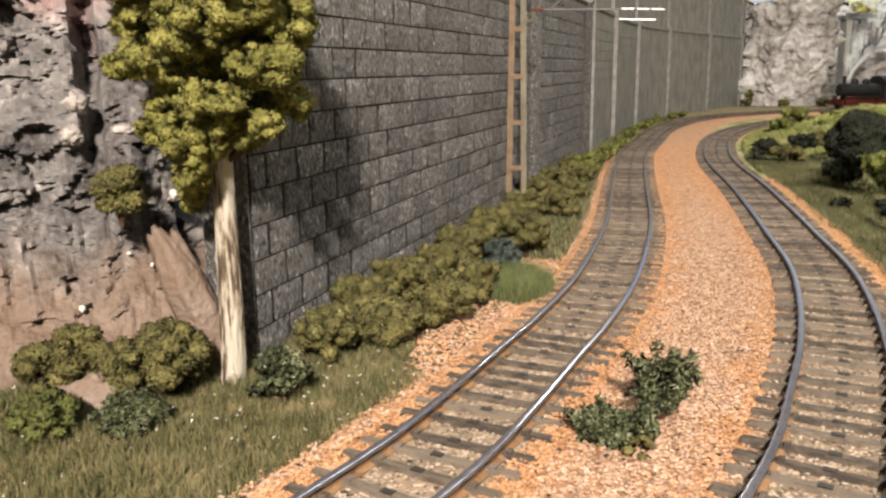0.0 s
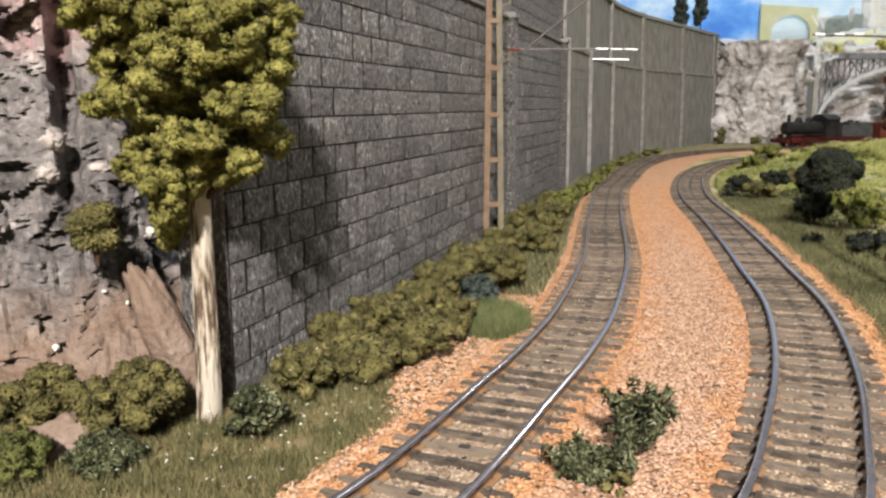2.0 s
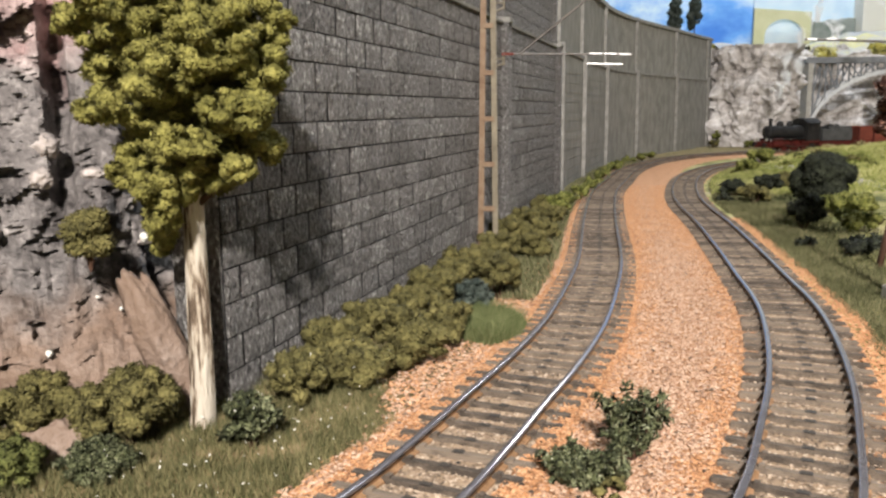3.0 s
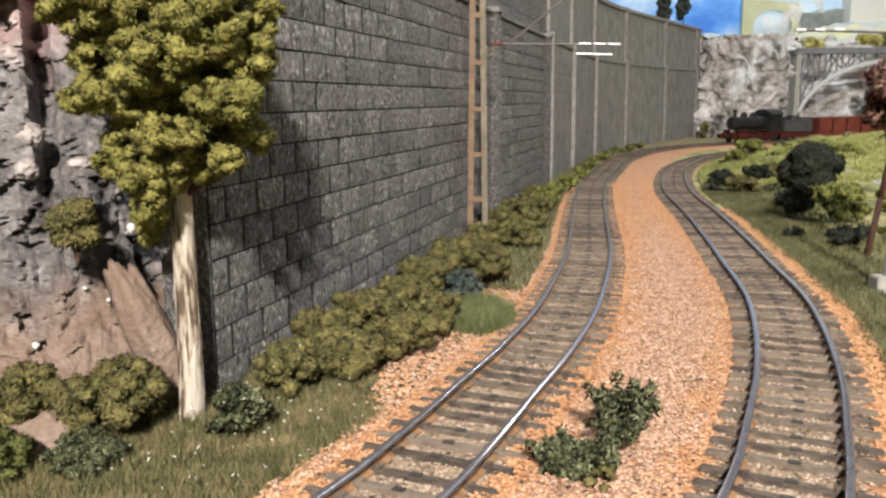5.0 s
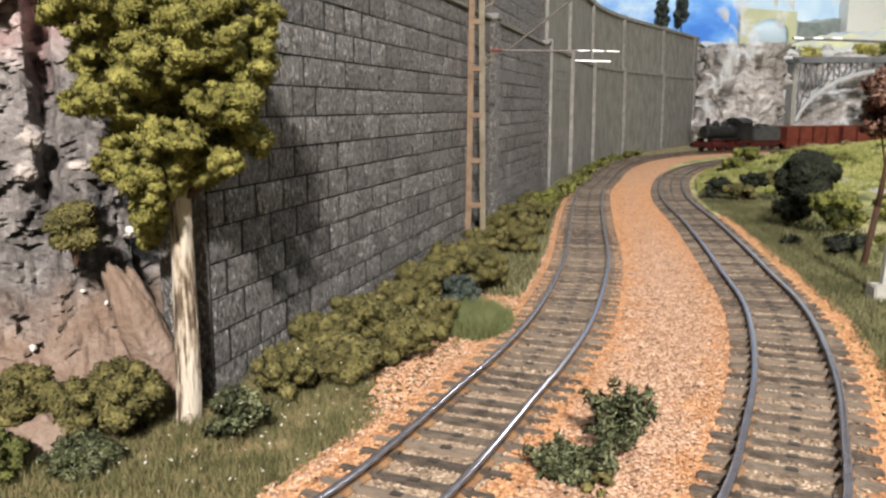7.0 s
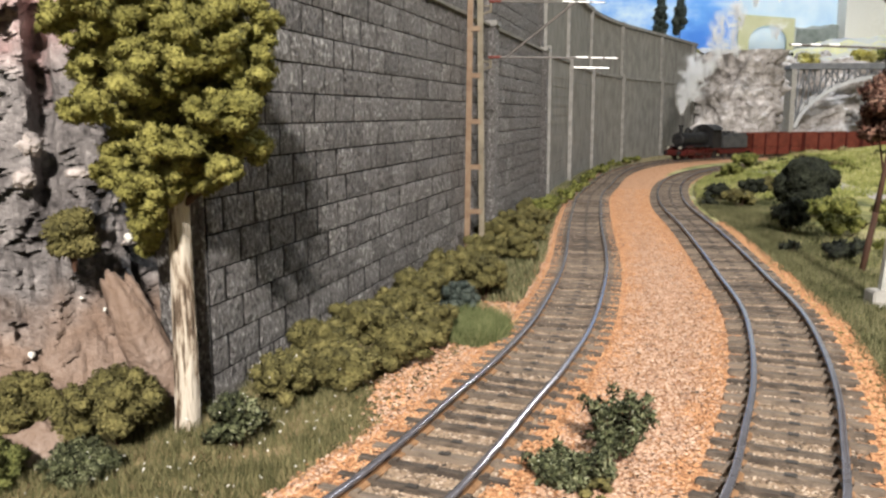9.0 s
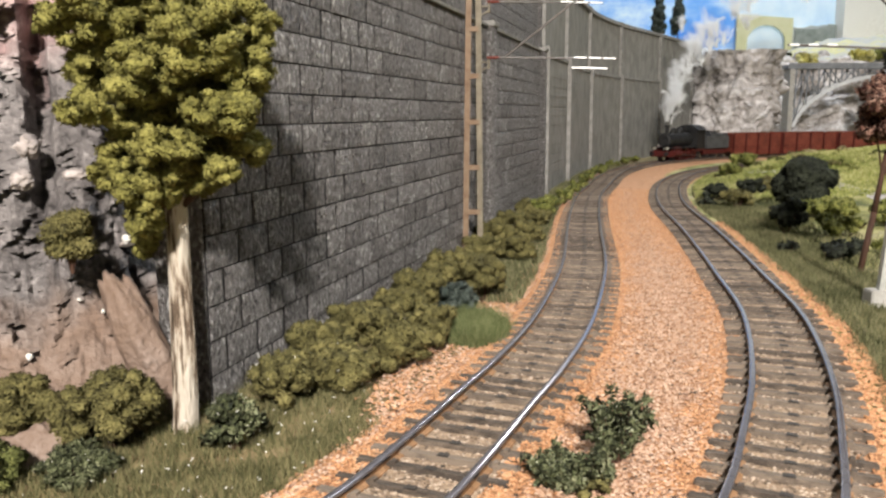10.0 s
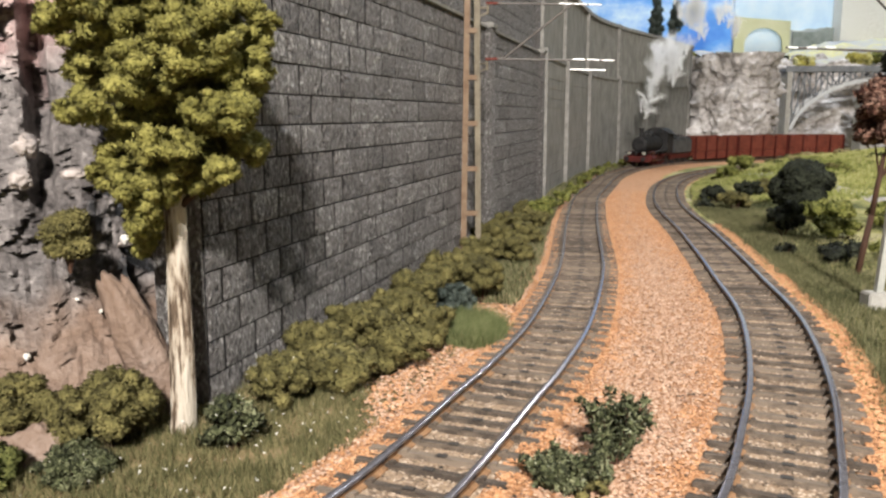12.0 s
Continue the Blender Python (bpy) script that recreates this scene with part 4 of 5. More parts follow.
for x, y, r, h, mat in ((412, 1340, 9, 30, "leaf_lime"), (402, 1322, 9, 14, "leaf_bush"), (452, 1302, 10, 12, "leaf_lime"), (505, 1296, 9, 13, "leaf_bush"), (548, 1306, 7, 30, "leaf_lime")):
    bush(x, y, r, h, mat, "green shrub at the foot of the far rock", int(x), 20, 7, (0.9, 1.6))
i = rng.integers(290, 520, 36000)
off = rng.uniform(20, 230, 36000)
grass_patch(np.stack([RQ[i, 0] + RT[i, 1] * off, RQ[i, 1] - RT[i, 0] * off], 1), 4.5, "grass_hill", "yellow green static grass on the hill", 0.5)

# ---- right bank: shrubs, dark trees, brown tree ----
for x, y, r, h, mat, lab, n in (
        (166, 345, 9, 7, "leaf_black", "low black green shrub on the bank", 10),
        (178, 360, 12, 8, "leaf_black", "low black green shrub on the bank", 10),
        (158, 372, 5, 6, "leaf_black", "low black green shrub on the bank", 8),
        (178, 425, 13, 19, "leaf_black", "round black green shrub on the bank", 16),
        (205, 415, 20, 12, "leaf_lime", "wide yellow green shrub on the bank", 16),
        (245, 450, 22, 14, "leaf_lime", "wide yellow green shrub on the bank", 16),
        (198, 352, 14, 9, "leaf_lime", "wide yellow green shrub on the bank", 14),
        (195, 545, 12, 14, "leaf_bush", "moss green shrub on the bank", 14),
        (196, 590, 12, 15, "leaf_black", "black green shrub on the bank", 14),
        (226, 610, 13, 17, "leaf_black", "black green shrub on the bank", 14),
        (180, 560, 6, 7, "leaf_black", "small black green shrub on the bank", 10),
        (264, 760, 16, 13, "leaf_lime", "yellow green shrub on the bank", 12),
        (290, 800, 16, 22, "leaf_lime", "yellow green shrub on the bank", 12),
        (252, 640, 18, 12, "leaf_bush", "moss green shrub on the bank", 14)):
    bush(x, y, r, h, mat, lab, int(x * 7 + y), n, 10, (0.7, 1.3))
for i in range(46):
    k = random.randrange(300, 500)
    o = random.uniform(26, 190)
    x, y = RQ[k, 0] + RT[k, 1] * o, RQ[k, 1] - RT[k, 0] * o
    r = random.uniform(4, 11)
    mat, lab = random.choice((("leaf_lime", "yellow green tuft on the hillside"), ("leaf_mid", "mid green tuft on the hillside"), ("leaf_straw", "straw coloured tuft on the hillside"), ("leaf_bush", "olive tuft on the hillside")))
    bush(x, y, r, r * 0.5, mat, lab, 400 + i, 14, 9, (0.6, 1.2))
path_q, path_t, path_s = spline([(268, 810), (296, 720), (307, 640), (306, 560), (298, 470)], 4.0)
v = np.concatenate([np.stack([path_q[:, 0] + path_t[:, 1] * o, path_q[:, 1] - path_t[:, 0] * o, ground_z(path_q[:, 0] + path_t[:, 1] * o, path_q[:, 1] - path_t[:, 0] * o) + h], 1)
                    for o, h in ((-9, -0.5), (-7.5, 0.9), (0, 1.2), (7.5, 0.9), (9, -0.5))])
n = len(path_q)
tagged(part("hill_path", mesh_of("hill_path", v, [[j * n + i, (j + 1) * n + i, (j + 1) * n + i + 1, j * n + i + 1] for j in range(4) for i in range(n - 1)], "path", True)),
       "pale gravel path over the hill", "path", kind="structure")
bush(232, 492, 20, 12, "leaf_lime", "wide yellow green shrub on the bank", 777, 30, 12, (0.6, 1.1))
dark = thing("tree", at(232, 530, float(ground_z(232, 530))), "dense black green round tree on the bank", "tree")
foliage("crown", grow_blobs((0, 0, 16), (17, 14, 20), 80, (4, 7), 41), 16, (0.6, 1.2), "leaf_black", dark)
bm = bmesh.new()
add_rod(bm, (0, 0, -2), (0, 0, 20), 2, 8, 1.2)
part("trunk", bm_mesh("trunk", bm, "bark_dark", True), dark)

brown = thing("tree", at(166, 323, float(ground_z(166, 323))), "slender tree with dry reddish brown leaves", "tree")
bm = bmesh.new()
add_rod(bm, (0, 0, -2), (4, 0, 24), 1.35, 9, 1.2)
add_rod(bm, (4, 0, 24), (7, 0, 48), 1.2, 9, 0.8)
part("trunk", bm_mesh("trunk", bm, "bark_dark", True), brown)
for dx, dz in ((8, 14), (-6, 16), (12, 10), (3, 24)):
    bm = bmesh.new()
    add_rod(bm, (6, 0, 38), (7 + dx, dx * 0.4, 40 + dz), 0.5, 6, 0.25)
    part("limb", bm_mesh("limb", bm, "bark_dark"), brown)
foliage("crown", grow_blobs((12, 0, 62), (17, 14, 22), 66, (3, 5), 43), 16, (0.6, 1.15), "leaf_brown", brown)
foliage("crown_tip", grow_blobs((14, 0, 84), (10, 9, 9), 14, (3, 4.5), 44), 16, (0.6, 1.15), "leaf_black", brown)


# ---- catenary ----
def lattice_mast(x, y, rot, flip=1):
    mast = thing("catenary_mast", at(x, y, 0, rot), "rusty brown lattice mast carrying overhead wire arms", "mast", "catenary masts")
    top = 150

    def leg(z):
        return 3.5 - 1.8 * z / top
    for s in (-1, 1):
        bm = bmesh.new()
        add_bar(bm, (s * leg(0), 0, -1), (s * leg(top), 0, top), 1.5, 2.6)
        part("leg", bm_mesh("leg", bm, "mast" if s < 0 else "mast_olive"), mast)
    z = 18.0
    while z < top - 6:
        bm = bmesh.new()
        add_box(bm, -leg(z), leg(z), -1.5, 1.5, z - 1.15, z + 1.15, 0.15)
        part("batten", bm_mesh("batten", bm, "mast"), mast, label="orange rust batten")
        z += 20.6
    return mast


def cantilever(mast, z, x0, x1, steady):
    bm = bmesh.new()
    add_rod(bm, (x0, 0, z), (x1, 0, z - 0.6), 0.4, 7)
    arm = part("arm", bm_mesh("arm", bm, "wire"), mast, label="thin dark cantilever tube")
    # short white rods stand in for glints along the tube
    bm = bmesh.new()
    for k in (19, 12.4, 5.8):
        add_rod(bm, (x1 - k, -0.2, z - 0.1 - (19 - k) * 0.03), (x1 - k + 5.4, -0.2, z - 0.3 - (19 - k) * 0.03), 0.28, 7)
    part("arm_glint", bm_mesh("arm_glint", bm, "steel"), arm, label="white dashes drawn as glints on the tube")
    bm = bmesh.new()
    for k in range(4):
        add_rod(bm, (x0 - 3 + k * 1.1, 0, z), (x0 - 2.5 + k * 1.1, 0, z), 0.9, 10)
    add_rod(bm, (x0 - 4, 0, z), (x0 + 1.5, 0, z), 0.6, 8)
    part("insulator", bm_mesh("insulator", bm, "insulator"), mast, label="ribbed brown and white insulator")
    bm = bmesh.new()
    add_rod(bm, (2.5, 0, z - 6), (x0 - 3, 0, z - 4), 0.35, 6)
    add_rod(bm, (2.5, 0, z - 2), (x0 - 3, 0, z - 2), 0.35, 6)
    add_rod(bm, (x0 - 3, 0, z - 5), (x0 - 3, 0, z), 0.45, 6)
    part("bracket", bm_mesh("bracket", bm, "mast_olive"), mast)
    if steady:
        # the steady arm's glint is put into its white colour
        bm = bmesh.new()
        add_rod(bm, (x1 - 20, 0, z - 4.6), (x1 - 4, 0, z - 5), 0.28, 7)
        part("steady_arm", bm_mesh("steady_arm", bm, "steel"), arm, label="thin steady arm painted glint white")


mast = lattice_mast(13.0, 379, 0)
cantilever(mast, 88, 10, 64.5, True)
cantilever(mast, 112.3, 10, 58, False)
bm = bmesh.new()
add_rod(bm, (14, 0, 88), (44, 0, 111.5), 0.55, 6)
part("stay", bm_mesh("stay", bm, "wire"), mast, label="dark diagonal stay tube")

mast2 = thing("catenary_mast", at(144, 266, float(ground_z(144, 266))), "slim pale grey mast on a concrete foot", "mast", "catenary masts")
bm = bmesh.new()
add_box(bm, -4, 4, -3.5, 3.5, -3, 5.5, 0.5)
part("foot", bm_mesh("foot", bm, "concrete"), mast2, label="pale concrete foot block")
bm = bmesh.new()
add_bar(bm, (0.3, 0, 4), (9, 0, 130), 2.2, 2.2)
part("pole", bm_mesh("pole", bm, "pole"), mast2)
cz2 = 83.5 - float(ground_z(144, 266))
bm = bmesh.new()
add_rod(bm, (6, 0, cz2 - 1), (-35.5, 0, cz2 + 0.6), 0.4, 7)
arm = part("arm", bm_mesh("arm", bm, "wire"), mast2, label="thin dark cantilever tube")
# white rods drawn as glints, as on the other mast
bm = bmesh.new()
for a in (-35, -29, -23):
    add_rod(bm, (a, -0.2, cz2 + 0.6), (a + 3, -0.2, cz2 + 0.5), 0.34, 7)
part("arm_glint", bm_mesh("arm_glint", bm, "steel"), arm, label="white dashes drawn as glints on the tube")
bm = bmesh.new()
add_rod(bm, (7, 0, cz2 + 1), (-17, 0, cz2 + 24), 0.4, 6)
part("stay", bm_mesh("stay", bm, "wire"), mast2, label="dark diagonal stay tube")

# ---- bridge, painted backdrop, far trees ----
bridge = thing("arch_bridge", at(0, 0, 0), "pale grey steel arch bridge with lattice spandrel", "bridge")
BY = 1480.0
bm = bmesh.new()
add_box(bm, 600, 1000, BY - 15, BY + 15, 138, 145, 0.6)
part("deck", bm_mesh("deck", bm, "bridge"), bridge)
bm = bmesh.new()
add_box(bm, 600, 1000, BY - 16.5, BY - 15.2, 144, 148)
part("parapet", bm_mesh("parapet", bm, "bridge"), bridge)


def arch_z(x):
    return 126 - 113 * (1 - math.sqrt(1 - ((x - 775) / 165) ** 2))


for side in (-13, 11):
    bm = bmesh.new()
    xs = np.linspace(614, 936, 48)
    for a, b in zip(xs, xs[1:]):
        add_bar(bm, (a, BY + side, arch_z(a)), (b, BY + side, arch_z(b)), 3, 6)
    part("arch", bm_mesh("arch", bm, "arch"), bridge, label="whitened steel arch rib")
    for k in range(12):
        x = 615 + k * 20
        bm = bmesh.new()
        add_bar(bm, (x, BY + side, arch_z(x)), (x, BY + side, 138), 2.2, 2.0)
        if k % 2:
            add_bar(bm, (x, BY + side, 137), (x + 20, BY + side, arch_z(x + 20)), 2.0, 1.8)
        else:
            add_bar(bm, (x + 20, BY + side, 137), (x, BY + side, arch_z(x)), 2.0, 1.8)
        part("lattice", bm_mesh("lattice", bm, "bridge"), bridge)
bm = bmesh.new()
add_box(bm, 604, 612, BY - 15, BY + 15, -2, 138, 0.6)
part("end_post", bm_mesh("end_post", bm, "concrete"), bridge, label="pale stone end post")
bm = bmesh.new()
add_box(bm, 740, 756, BY - 16, BY + 16, -2, 100, 1)
part("pier", bm_mesh("pier", bm, "concrete"), bridge, label="pale stone pier")

bm = bmesh.new()
add_box(bm, -900, 2600, 2250, 2262, -100, 690)
tagged(part("backdrop", bm_mesh("backdrop", bm, "sky")), "painted blue sky backdrop with white clouds", "backdrop", kind="structure")
bm = bmesh.new()
add_box(bm, 772, 2600, 2242, 2247, -100, 690)
tagged(part("backdrop_pale", bm_mesh("backdrop_pale", bm, "pale_sky")), "painted blue sky backdrop with white clouds", "backdrop", kind="structure")


def hill_band(name, x0, x1, y, z0, ztop, amp, mat, seed, label):
    xs = np.linspace(x0, x1, 90)
    zt = ztop + amp * bumps(xs, xs * 0, 160, seed) + 0.4 * amp * bumps(xs, xs * 0, 40, seed + 1)
    v, f = [], []
    for yy in (y, y + 6):
        for z in (np.full(90, z0), zt):
            v += list(zip(xs, np.full(90, yy), z))
    for a, b in ((0, 90), (90, 270), (270, 180), (180, 0)):
        f += [[a + i, a + i + 1, b + i + 1, b + i] for i in range(89)]
    return tagged(part(name, mesh_of(name, v, f, mat), None), label, "backdrop", kind="structure")


hill_band("backdrop_hills", 915, 2500, 2238, -50, 290, 12, "far_hill", 90, "painted pale hills on the backdrop")
hill_band("backdrop_bushes", 925, 2500, 2228, -50, 284, 12, "far_bush", 92, "painted dark bushes on the backdrop")
bm = bmesh.new()
add_box(bm, 430, 566, 1870, 1960, -2, 204, 4)
tagged(part("upper_ground", bm_mesh("upper_ground", bm, "meadow")), "raised grassy ground behind the wall", "ground", kind="structure")


def slope_z(X, Y):
    return (150 + 48 * smooth01(Y, 1640, 1900) + 38 * smooth01(X, 760, 1000) * smooth01(Y, 1700, 2000) + 9 * bumps(X, Y, 150, 97) + 5 * bumps(X, Y, 40, 98))


tagged(part("far_slope", sheet("far_slope", np.arange(560, 1500, 12), np.arange(1640, 2200, 12), slope_z, "yellow_hill")), "yellow green hillside with grey rock above the bridge", "hill", kind="structure")
g = np.random.default_rng(61)
for k in range(26):
    x, y = g.uniform(590, 1010), g.uniform(1652, 1800)
    r = g.uniform(10, 24)
    rock = boulder(x, y, float(slope_z(x, y)) + r * 0.1, r, r * 0.8, r * g.uniform(0.5, 0.9), g.uniform(0, 90), 3.3 + k, "rock_far", "pale grey rock on the far hillside")
    tagged(rock, "pale grey rock on the far hillside", "rock", "rocks on the far hillside")
for x, y, r, h, mat, lab in ((705, 1645, 24, 26, "leaf_yellow", "yellow blooming shrub on the far hillside"), (735, 1700, 30, 22, "leaf_yellow", "yellow blooming shrub on the far hillside"),
                             (850, 1720, 36, 34, "leaf_yellow", "yellow blooming shrub on the far hillside"), (900, 1740, 34, 30, "leaf_lime", "yellow green shrub on the far hillside"),
                             (720, 1790, 16, 18, "leaf_black", "dark green shrub on the far hillside"), (610, 1660, 14, 12, "leaf_lime", "yellow green shrub on the far hillside")):
    bush(x, y, r, h, mat, lab, int(x), 16, 1.2, (2.0, 3.6)).location.z = (float(slope_z(x, y)) - 2) * MM
N = 24
bm = bmesh.new()
out = [(762, 200), (762, 316), (908, 305), (908, 200), (890, 200)] + [(840 + 50 * math.cos(math.pi * k / N), 246 + 42 * math.sin(math.pi * k / N)) for k in range(N + 1)] + [(790, 200)]
ring = [bm.verts.new((x, 2206, z)) for x, z in out]
face = bm.faces.new(ring)
ex = bmesh.ops.extrude_face_region(bm, geom=[face])
bmesh.ops.translate(bm, vec=(0, 8, 0), verts=[g for g in ex["geom"] if isinstance(g, bmesh.types.BMVert)])
tagged(part("painted_viaduct", bm_mesh("painted_viaduct", bm, "viaduct")), "yellowish arched viaduct on the backdrop", "backdrop", kind="structure")
bm = bmesh.new()
add_box(bm, 1032, 1092, 2190, 2240, 200, 600)
add_box(bm, 1092, 1500, 2196, 2240, 200, 600)
tagged(part("tower", bm_mesh("tower", bm, "white")), "plain white tower block behind the scenery", "building")
for x, y, h, w in ((480, 1900, 142, 19), (524, 1900, 132, 21)):
    pop = thing("poplar", at(x, y, 190), "slim dark green poplar beyond the wall", "tree", "poplars")
    foliage("crown", grow_blobs((0, 0, h * 0.55), (w * 0.7, w * 0.7, h * 0.5), 60, (w * 0.16, w * 0.34), int(x)), 6, (1.2, 2.6), "leaf_blue", pop)
    bm = bmesh.new()
    add_rod(bm, (0, 0, -20), (0, 0, h * 0.5), 2, 7, 1)
    part("trunk", bm_mesh("trunk", bm, "bark_dark"), pop)

# ---- the room: unseen, closed in white so that it bounces light into shadows ----
bm = bmesh.new()
add_box(bm, -2600, 3200, -2600, 4230, -930, -900)
tagged(part("floor", bm_mesh("floor", bm, "plaster")), "plain pale room floor", "floor", kind="structure")
bm = bmesh.new()
add_box(bm, -2600, 3200, -2600, 4230, 1800, 1830)
tagged(part("ceiling", bm_mesh("ceiling", bm, "plaster")), "plain white room ceiling", "ceiling", kind="structure")
for nm, b in (("wall_north", (-2600, 3200, 4200, 4230)), ("wall_south", (-2600, 3200, -2630, -2600)), ("wall_west", (-2630, -2600, -2600, 4200)), ("wall_east", (3200, 3230, -2600, 4200))):
    bm = bmesh.new()
    add_box(bm, *b, -900, 1800)
    tagged(part(nm, bm_mesh(nm, bm, "plaster")), "plain white room wall", "wall", kind="structure")


# ---- the train ----
def wheel_mesh(r, w=2.4):
    bm = bmesh.new()
    add_rod(bm, (0, -w / 2, 0), (0, w / 2, 0), r, 20)
    add_rod(bm, (0, -w / 2 - 0.01, 0), (0, -w / 2 + 0.6, 0), r + 0.9, 20)
    for k in range(6):
        a = k * math.pi / 6
        add_bar(bm, (-r * 0.85 * math.cos(a), w / 2, -r * 0.85 * math.sin(a)), (r * 0.85 * math.cos(a), w / 2, r * 0.85 * math.sin(a)), 1.0, 0.5)
    return bm


BIG, SMALL = bm_mesh("wheel", wheel_mesh(8.0), "loco_red"), bm_mesh("wheel", wheel_mesh(5.2), "wheel")
WHEELS = []


def add_wheels(parent, xs, data, r):
    for x in xs:
        for s in (-1, 1):
            wh = part("wheel", data, parent, at(x, s * 8.4, 3.0 + r, 0 if s > 0 else 180))
            WHEELS.append((wh, x, s, r))


def box_part(name, parent, mat, boxes, bevel=0.4, label=""):
    bm = bmesh.new()
    for b in boxes:
        add_box(bm, *b, bevel)
    return part(name, bm_mesh(name, bm, mat), parent, label=label)


def make_loco():
    """x points forward; the front buffer beam is at x = 0."""
    lo = thing("steam_locomotive", Matrix(), "sooty black steam locomotive with red frame", "locomotive", "train")
    box_part("frame", lo, "loco_red", [(-92, -3, -9, 9, 9, 14), (-92, -60, -14, 14, 13, 16)])
    box_part("buffer_beam", lo, "loco_red", [(-4, -1, -16, 16, 8, 15)], 0.5, "dull red buffer beam")
    for s in (-1, 1):
        bm = bmesh.new()
        add_rod(bm, (-1, s * 10, 12), (4, s * 10, 12), 1.1, 10)
        add_rod(bm, (4, s * 10, 12), (5, s * 10, 12), 2.6, 14)
        part("buffer", bm_mesh("buffer", bm, "loco_black"), lo)
        box_part("running_board", lo, "loco_black", [(-66, -5, s * 12 - 4.5, s * 12 + 4.5, 18.5, 19.6)], 0.2)
        bm = bmesh.new()
        add_rod(bm, (-26, s * 12.5, 12), (-8, s * 12.5, 12), 4.3, 16)
        add_rod(bm, (-26, s * 12.5, 18), (-10, s * 12.5, 18), 2.4, 14)
        part("cylinder", bm_mesh("cylinder", bm, "loco_red"), lo)
        bm = bmesh.new()
        add_bar(bm, (-70, s * 11.3, 8.5), (-34, s * 11.3, 8.5), 1.6, 0.8)
        add_bar(bm, (-50, s * 11.9, 8.5), (-24, s * 11.9, 12), 1.2, 0.7)
        part("coupling_rod", bm_mesh("coupling_rod", bm, "wheel"), lo)
        bm = bmesh.new()
        add_rod(bm, (-2, s * 9, 18.5), (0.2, s * 9, 18.5), 1.9, 14)
        part("lantern", bm_mesh("lantern", bm, "lamp_glass"), lo)
    bm = bmesh.new()
    add_rod(bm, (-70, 0, 28.5), (-9, 0, 28.5), 9.2, 28)
    add_rod(bm, (-9, 0, 28.5), (-7.6, 0, 28.5), 8.4, 28, 6.5)
    add_rod(bm, (-7.6, 0, 28.5), (-6.6, 0, 28.5), 1.2, 12)
    for x in (-22, -36, -50, -64):
        add_rod(bm, (x - 0.5, 0, 28.5), (x + 0.5, 0, 28.5), 9.45, 28)
    part("boiler", bm_mesh("boiler", bm, "loco_black"), lo)
    bm = bmesh.new()
    add_rod(bm, (-15, 0, 36), (-15, 0, 45), 2.5, 16, 2.3)
    add_rod(bm, (-15, 0, 45), (-15, 0, 47.5), 2.9, 16, 3.1)
    part("chimney", bm_mesh("chimney", bm, "loco_black"), lo)
    for x in (-32, -50):
        bm = bmesh.new()
        bmesh.ops.create_uvsphere(bm, u_segments=18, v_segments=10, radius=5, matrix=Matrix.Translation((x, 0, 38.5)) @ Matrix.Diagonal((1.15, 0.85, 1.15, 1)))
        part("dome", bm_mesh("dome", bm, "loco_black", True), lo)
    bm = bmesh.new()
    add_box(bm, -92, -69, -15.2, 15.2, 16, 41, 0.6)
    for x in (-87, -77):
        for s in (-1, 1):
            add_box(bm, x - 3.2, x + 3.2, s * 15.3 - 0.3, s * 15.3 + 0.3, 30, 38)
    part("cab", bm_mesh("cab", bm, "loco_black"), lo)
    bm = bmesh.new()
    add_rod(bm, (-93.5, 0, 26), (-67, 0, 26), 21.8, 48)
    for v in [v for v in bm.verts if v.co.z < 40.5]:
        v.co.z = 40.5
    part("cab_roof", bm_mesh("cab_roof", bm, "loco_black"), lo)
    add_wheels(lo, (-34, -52, -70), BIG, 8.0)
    add_wheels(lo, (-14, -84), SMALL, 5.2)
    return lo


def make_tender():
    te = thing("tender", Matrix(), "grey black coal tender on red frame", "tender", "train")
    box_part("frame", te, "loco_red", [(-52, 0, -11, 11, 8, 15)])
    box_part("tank", te, "tender_grey", [(-51, -2, -14.5, 14.5, 15.5, 32), (-51, -14, -12.5, 12.5, 32, 35.5)], 0.6)
    p = clump_points([(-26, 0, 33, 14, 9, 5)], 3)
    v, f = flakes(p, rng.uniform(0.8, 1.6, len(p)))
    part("coal", mesh_of("coal", v, f, "loco_black"), te, label="black coal heap")
    add_wheels(te, (-10, -26, -42), SMALL, 5.2)
    return te


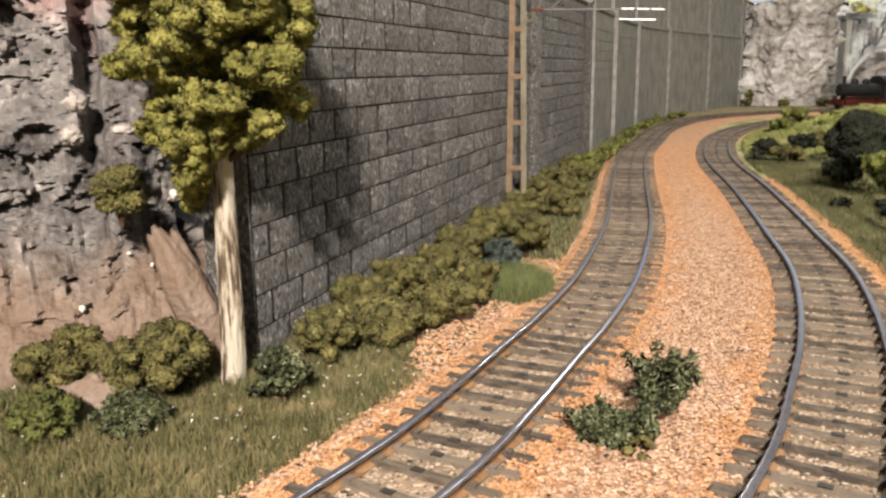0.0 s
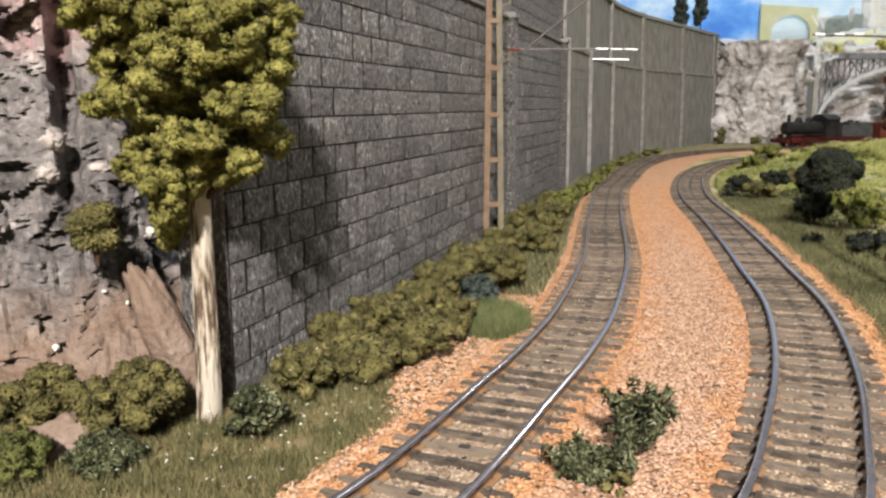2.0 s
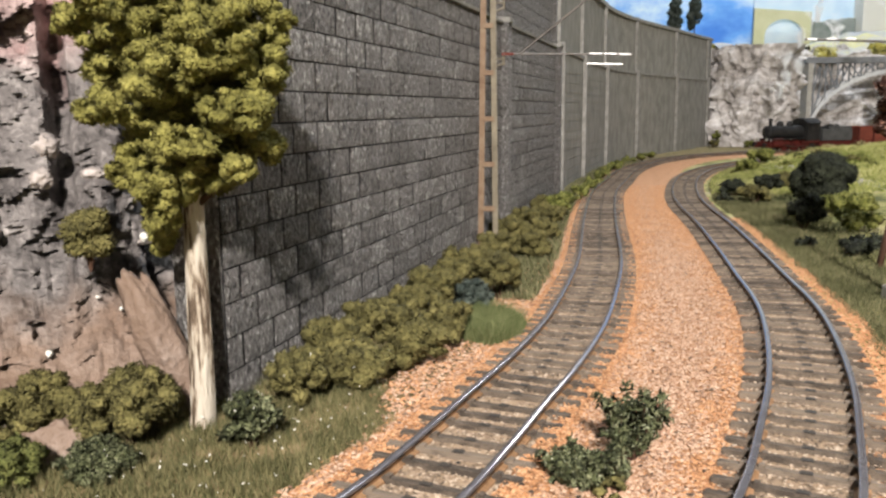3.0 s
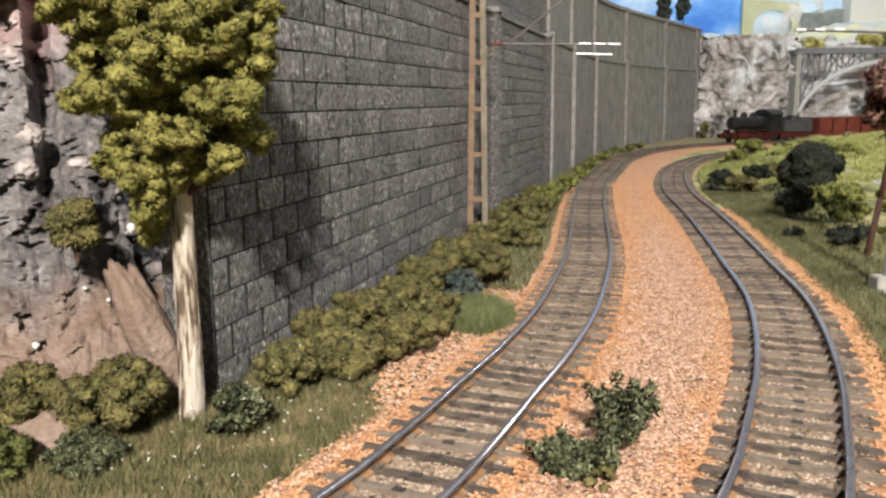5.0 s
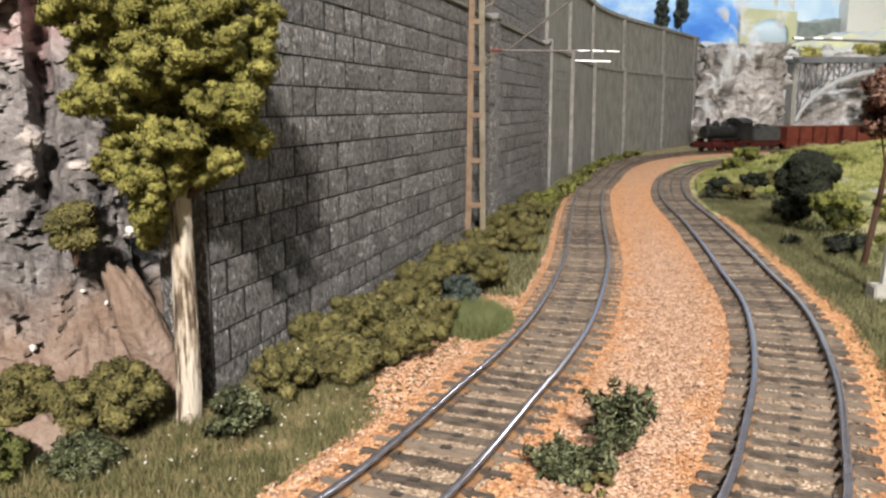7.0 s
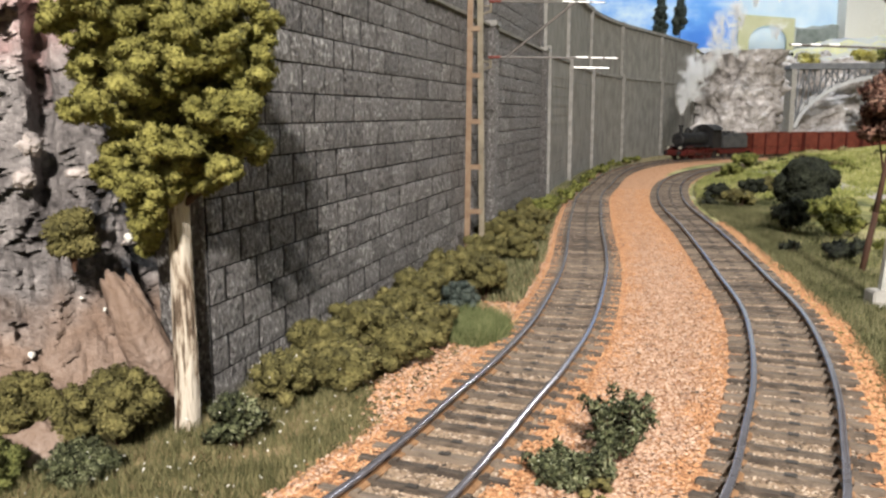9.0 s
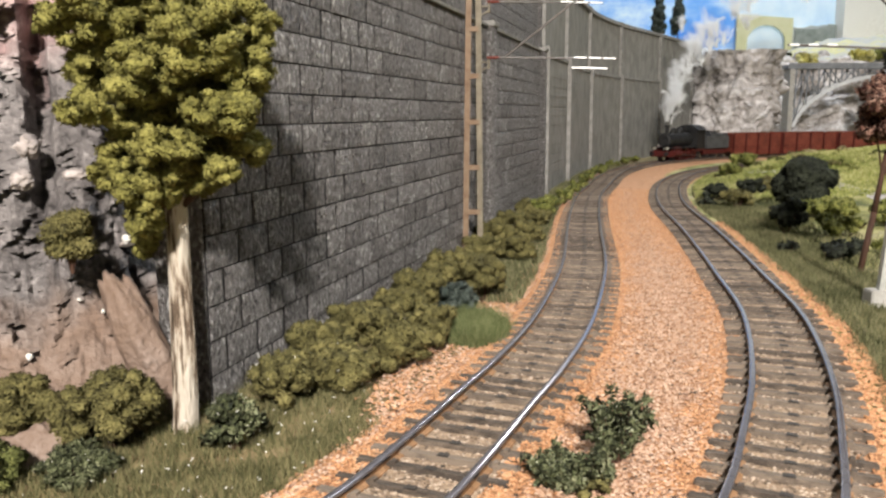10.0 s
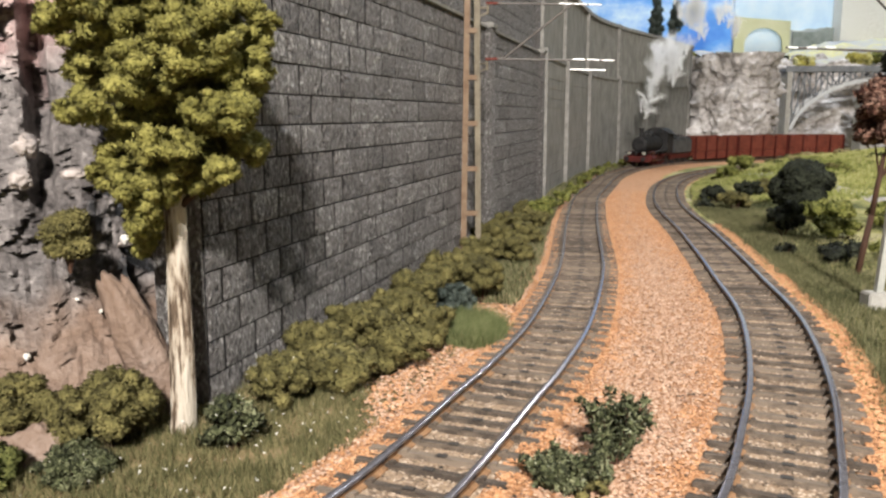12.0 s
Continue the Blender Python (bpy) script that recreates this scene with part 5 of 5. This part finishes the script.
def make_wagon():
    wa = thing("gondola_wagon", Matrix(), "oxide red open goods wagon with ribbed sides", "wagon", "train")
    L = 94
    box_part("underframe", wa, "wagon_red", [(-L, 0, -10.5, 10.5, 9.5, 14.5)])
    box_part("floor", wa, "wagon_red", [(-L, 0, -15, 15, 15, 16.4)], 0.2)
    for s in (-1, 1):
        side = box_part("side", wa, "wagon_red", [(-L, 0, s * 14.6 - 0.7, s * 14.6 + 0.7, 16.4, 34)], 0.2)
        for k in range(5):
            x = -1.2 - k * (L - 2.4) / 4
            box_part("rib", side, "loco_red", [(x - 1.1, x + 1.1, s * 15.9 - 0.9, s * 15.9 + 0.9, 5, 34.4)], 0.2)
        box_part("top_rail", side, "wagon_red", [(-L, 0, s * 15.0 - 1.1, s * 15.0 + 1.1, 34, 35.2)], 0.2)
        box_part("solebar", side, "wagon_red", [(-L, 0, s * 13.6 - 0.8, s * 13.6 + 0.8, 5, 14.8)], 0.2)
        for x in (-14, -L + 14):
            box_part("axlebox", side, "loco_black", [(x - 3, x + 3, s * 11 - 1, s * 11 + 1, 5.5, 10.5)], 0.3)
    for x in (-0.6, -L + 0.6):
        box_part("end", wa, "wagon_red", [(x - 0.6, x + 0.6, -14, 14, 16.4, 34)], 0.2)
    add_wheels(wa, (-14, -L + 14), SMALL, 5.2)
    return wa


loco, tender = make_loco(), make_tender()
wagons = [make_wagon() for _ in range(3)]


def track_pose(s, length):
    """Pose of a vehicle whose front is s mm along the wall track (counted from its camera end), turned along its length."""
    a = np.array([np.interp(s, LS, LQ[:, k]) for k in (0, 1)])
    b = np.array([np.interp(s + length, LS, LQ[:, k]) for k in (0, 1)])
    d = a - b
    return at(a[0], a[1], 0, math.degrees(math.atan2(d[1], d[0])))


# front of the train along the track, by time
FRONT = (1304.9, -22.686, 0.3523, -0.0717)


def front_at(t):
    return FRONT[0] + FRONT[1] * t + FRONT[2] * t ** 2 + FRONT[3] * t ** 3


def steam_puff(i):
    """A loose drift of fine white droplets."""
    g = np.random.default_rng(900 + i)
    curls = []
    for k in range(5):
        u = np.sort(g.random(420))
        a, bend, long = g.uniform(-0.5, 0.9), g.uniform(-1.6, 1.6), g.uniform(14, 28)
        ang = a + bend * u
        x = np.cumsum(np.sin(ang)) * long / 420
        z = np.cumsum(np.cos(ang)) * long / 420
        thick = (0.6 + 2.0 * u)[:, None] * g.uniform(0.5, 1.4)
        c = np.stack([x, 0 * x, z - long * 0.4], 1) + g.normal(0, 1, (420, 3)) * thick + g.normal(0, 2.2, 3)
        curls.append(c)
    c = np.concatenate(curls)
    v, f = flakes(c, g.uniform(0.2, 0.42, len(c)))
    return mesh_of("steam_puff", v, f, "steam")


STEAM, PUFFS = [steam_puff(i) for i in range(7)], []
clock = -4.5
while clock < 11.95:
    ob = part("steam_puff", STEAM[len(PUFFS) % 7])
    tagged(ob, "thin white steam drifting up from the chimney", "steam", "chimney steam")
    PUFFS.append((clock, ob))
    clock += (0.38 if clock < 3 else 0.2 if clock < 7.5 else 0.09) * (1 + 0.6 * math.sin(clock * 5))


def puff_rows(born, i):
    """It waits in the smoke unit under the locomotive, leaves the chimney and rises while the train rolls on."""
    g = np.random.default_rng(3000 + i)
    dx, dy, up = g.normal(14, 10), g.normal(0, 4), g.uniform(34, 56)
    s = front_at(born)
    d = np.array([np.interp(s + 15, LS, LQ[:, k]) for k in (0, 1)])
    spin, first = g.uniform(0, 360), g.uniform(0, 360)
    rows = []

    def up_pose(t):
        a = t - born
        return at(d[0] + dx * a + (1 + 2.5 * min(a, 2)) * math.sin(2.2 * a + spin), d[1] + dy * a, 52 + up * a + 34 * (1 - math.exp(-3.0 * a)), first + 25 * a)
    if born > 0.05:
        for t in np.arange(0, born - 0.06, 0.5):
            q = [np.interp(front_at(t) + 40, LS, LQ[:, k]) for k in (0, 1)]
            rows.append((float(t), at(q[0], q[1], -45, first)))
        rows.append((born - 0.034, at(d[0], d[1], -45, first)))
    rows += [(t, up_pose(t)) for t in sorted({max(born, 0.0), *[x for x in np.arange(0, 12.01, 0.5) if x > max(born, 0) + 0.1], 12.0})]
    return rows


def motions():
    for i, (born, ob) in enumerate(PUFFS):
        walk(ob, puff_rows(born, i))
    times = [k * 0.25 for k in range(49)]
    for ob, lag, length in [(loco, 0, 88), (tender, 97, 52)] + [(w, 158 + 98 * i, 94) for i, w in enumerate(wagons)]:
        walk(ob, [(t, track_pose(front_at(t) + lag, length)) for t in times])
    for wh, x, s, r in WHEELS:
        rows = []
        for t in times:
            turn = math.degrees((front_at(0) - front_at(t)) / r)
            rows.append((t, at(x, s * 8.4, 3.0 + r) @ pose(0, 0, 0, 0, turn, 0) @ pose(0, 0, 0, 0, 0, 0 if s > 0 else 180)))
        walk(wh, rows)


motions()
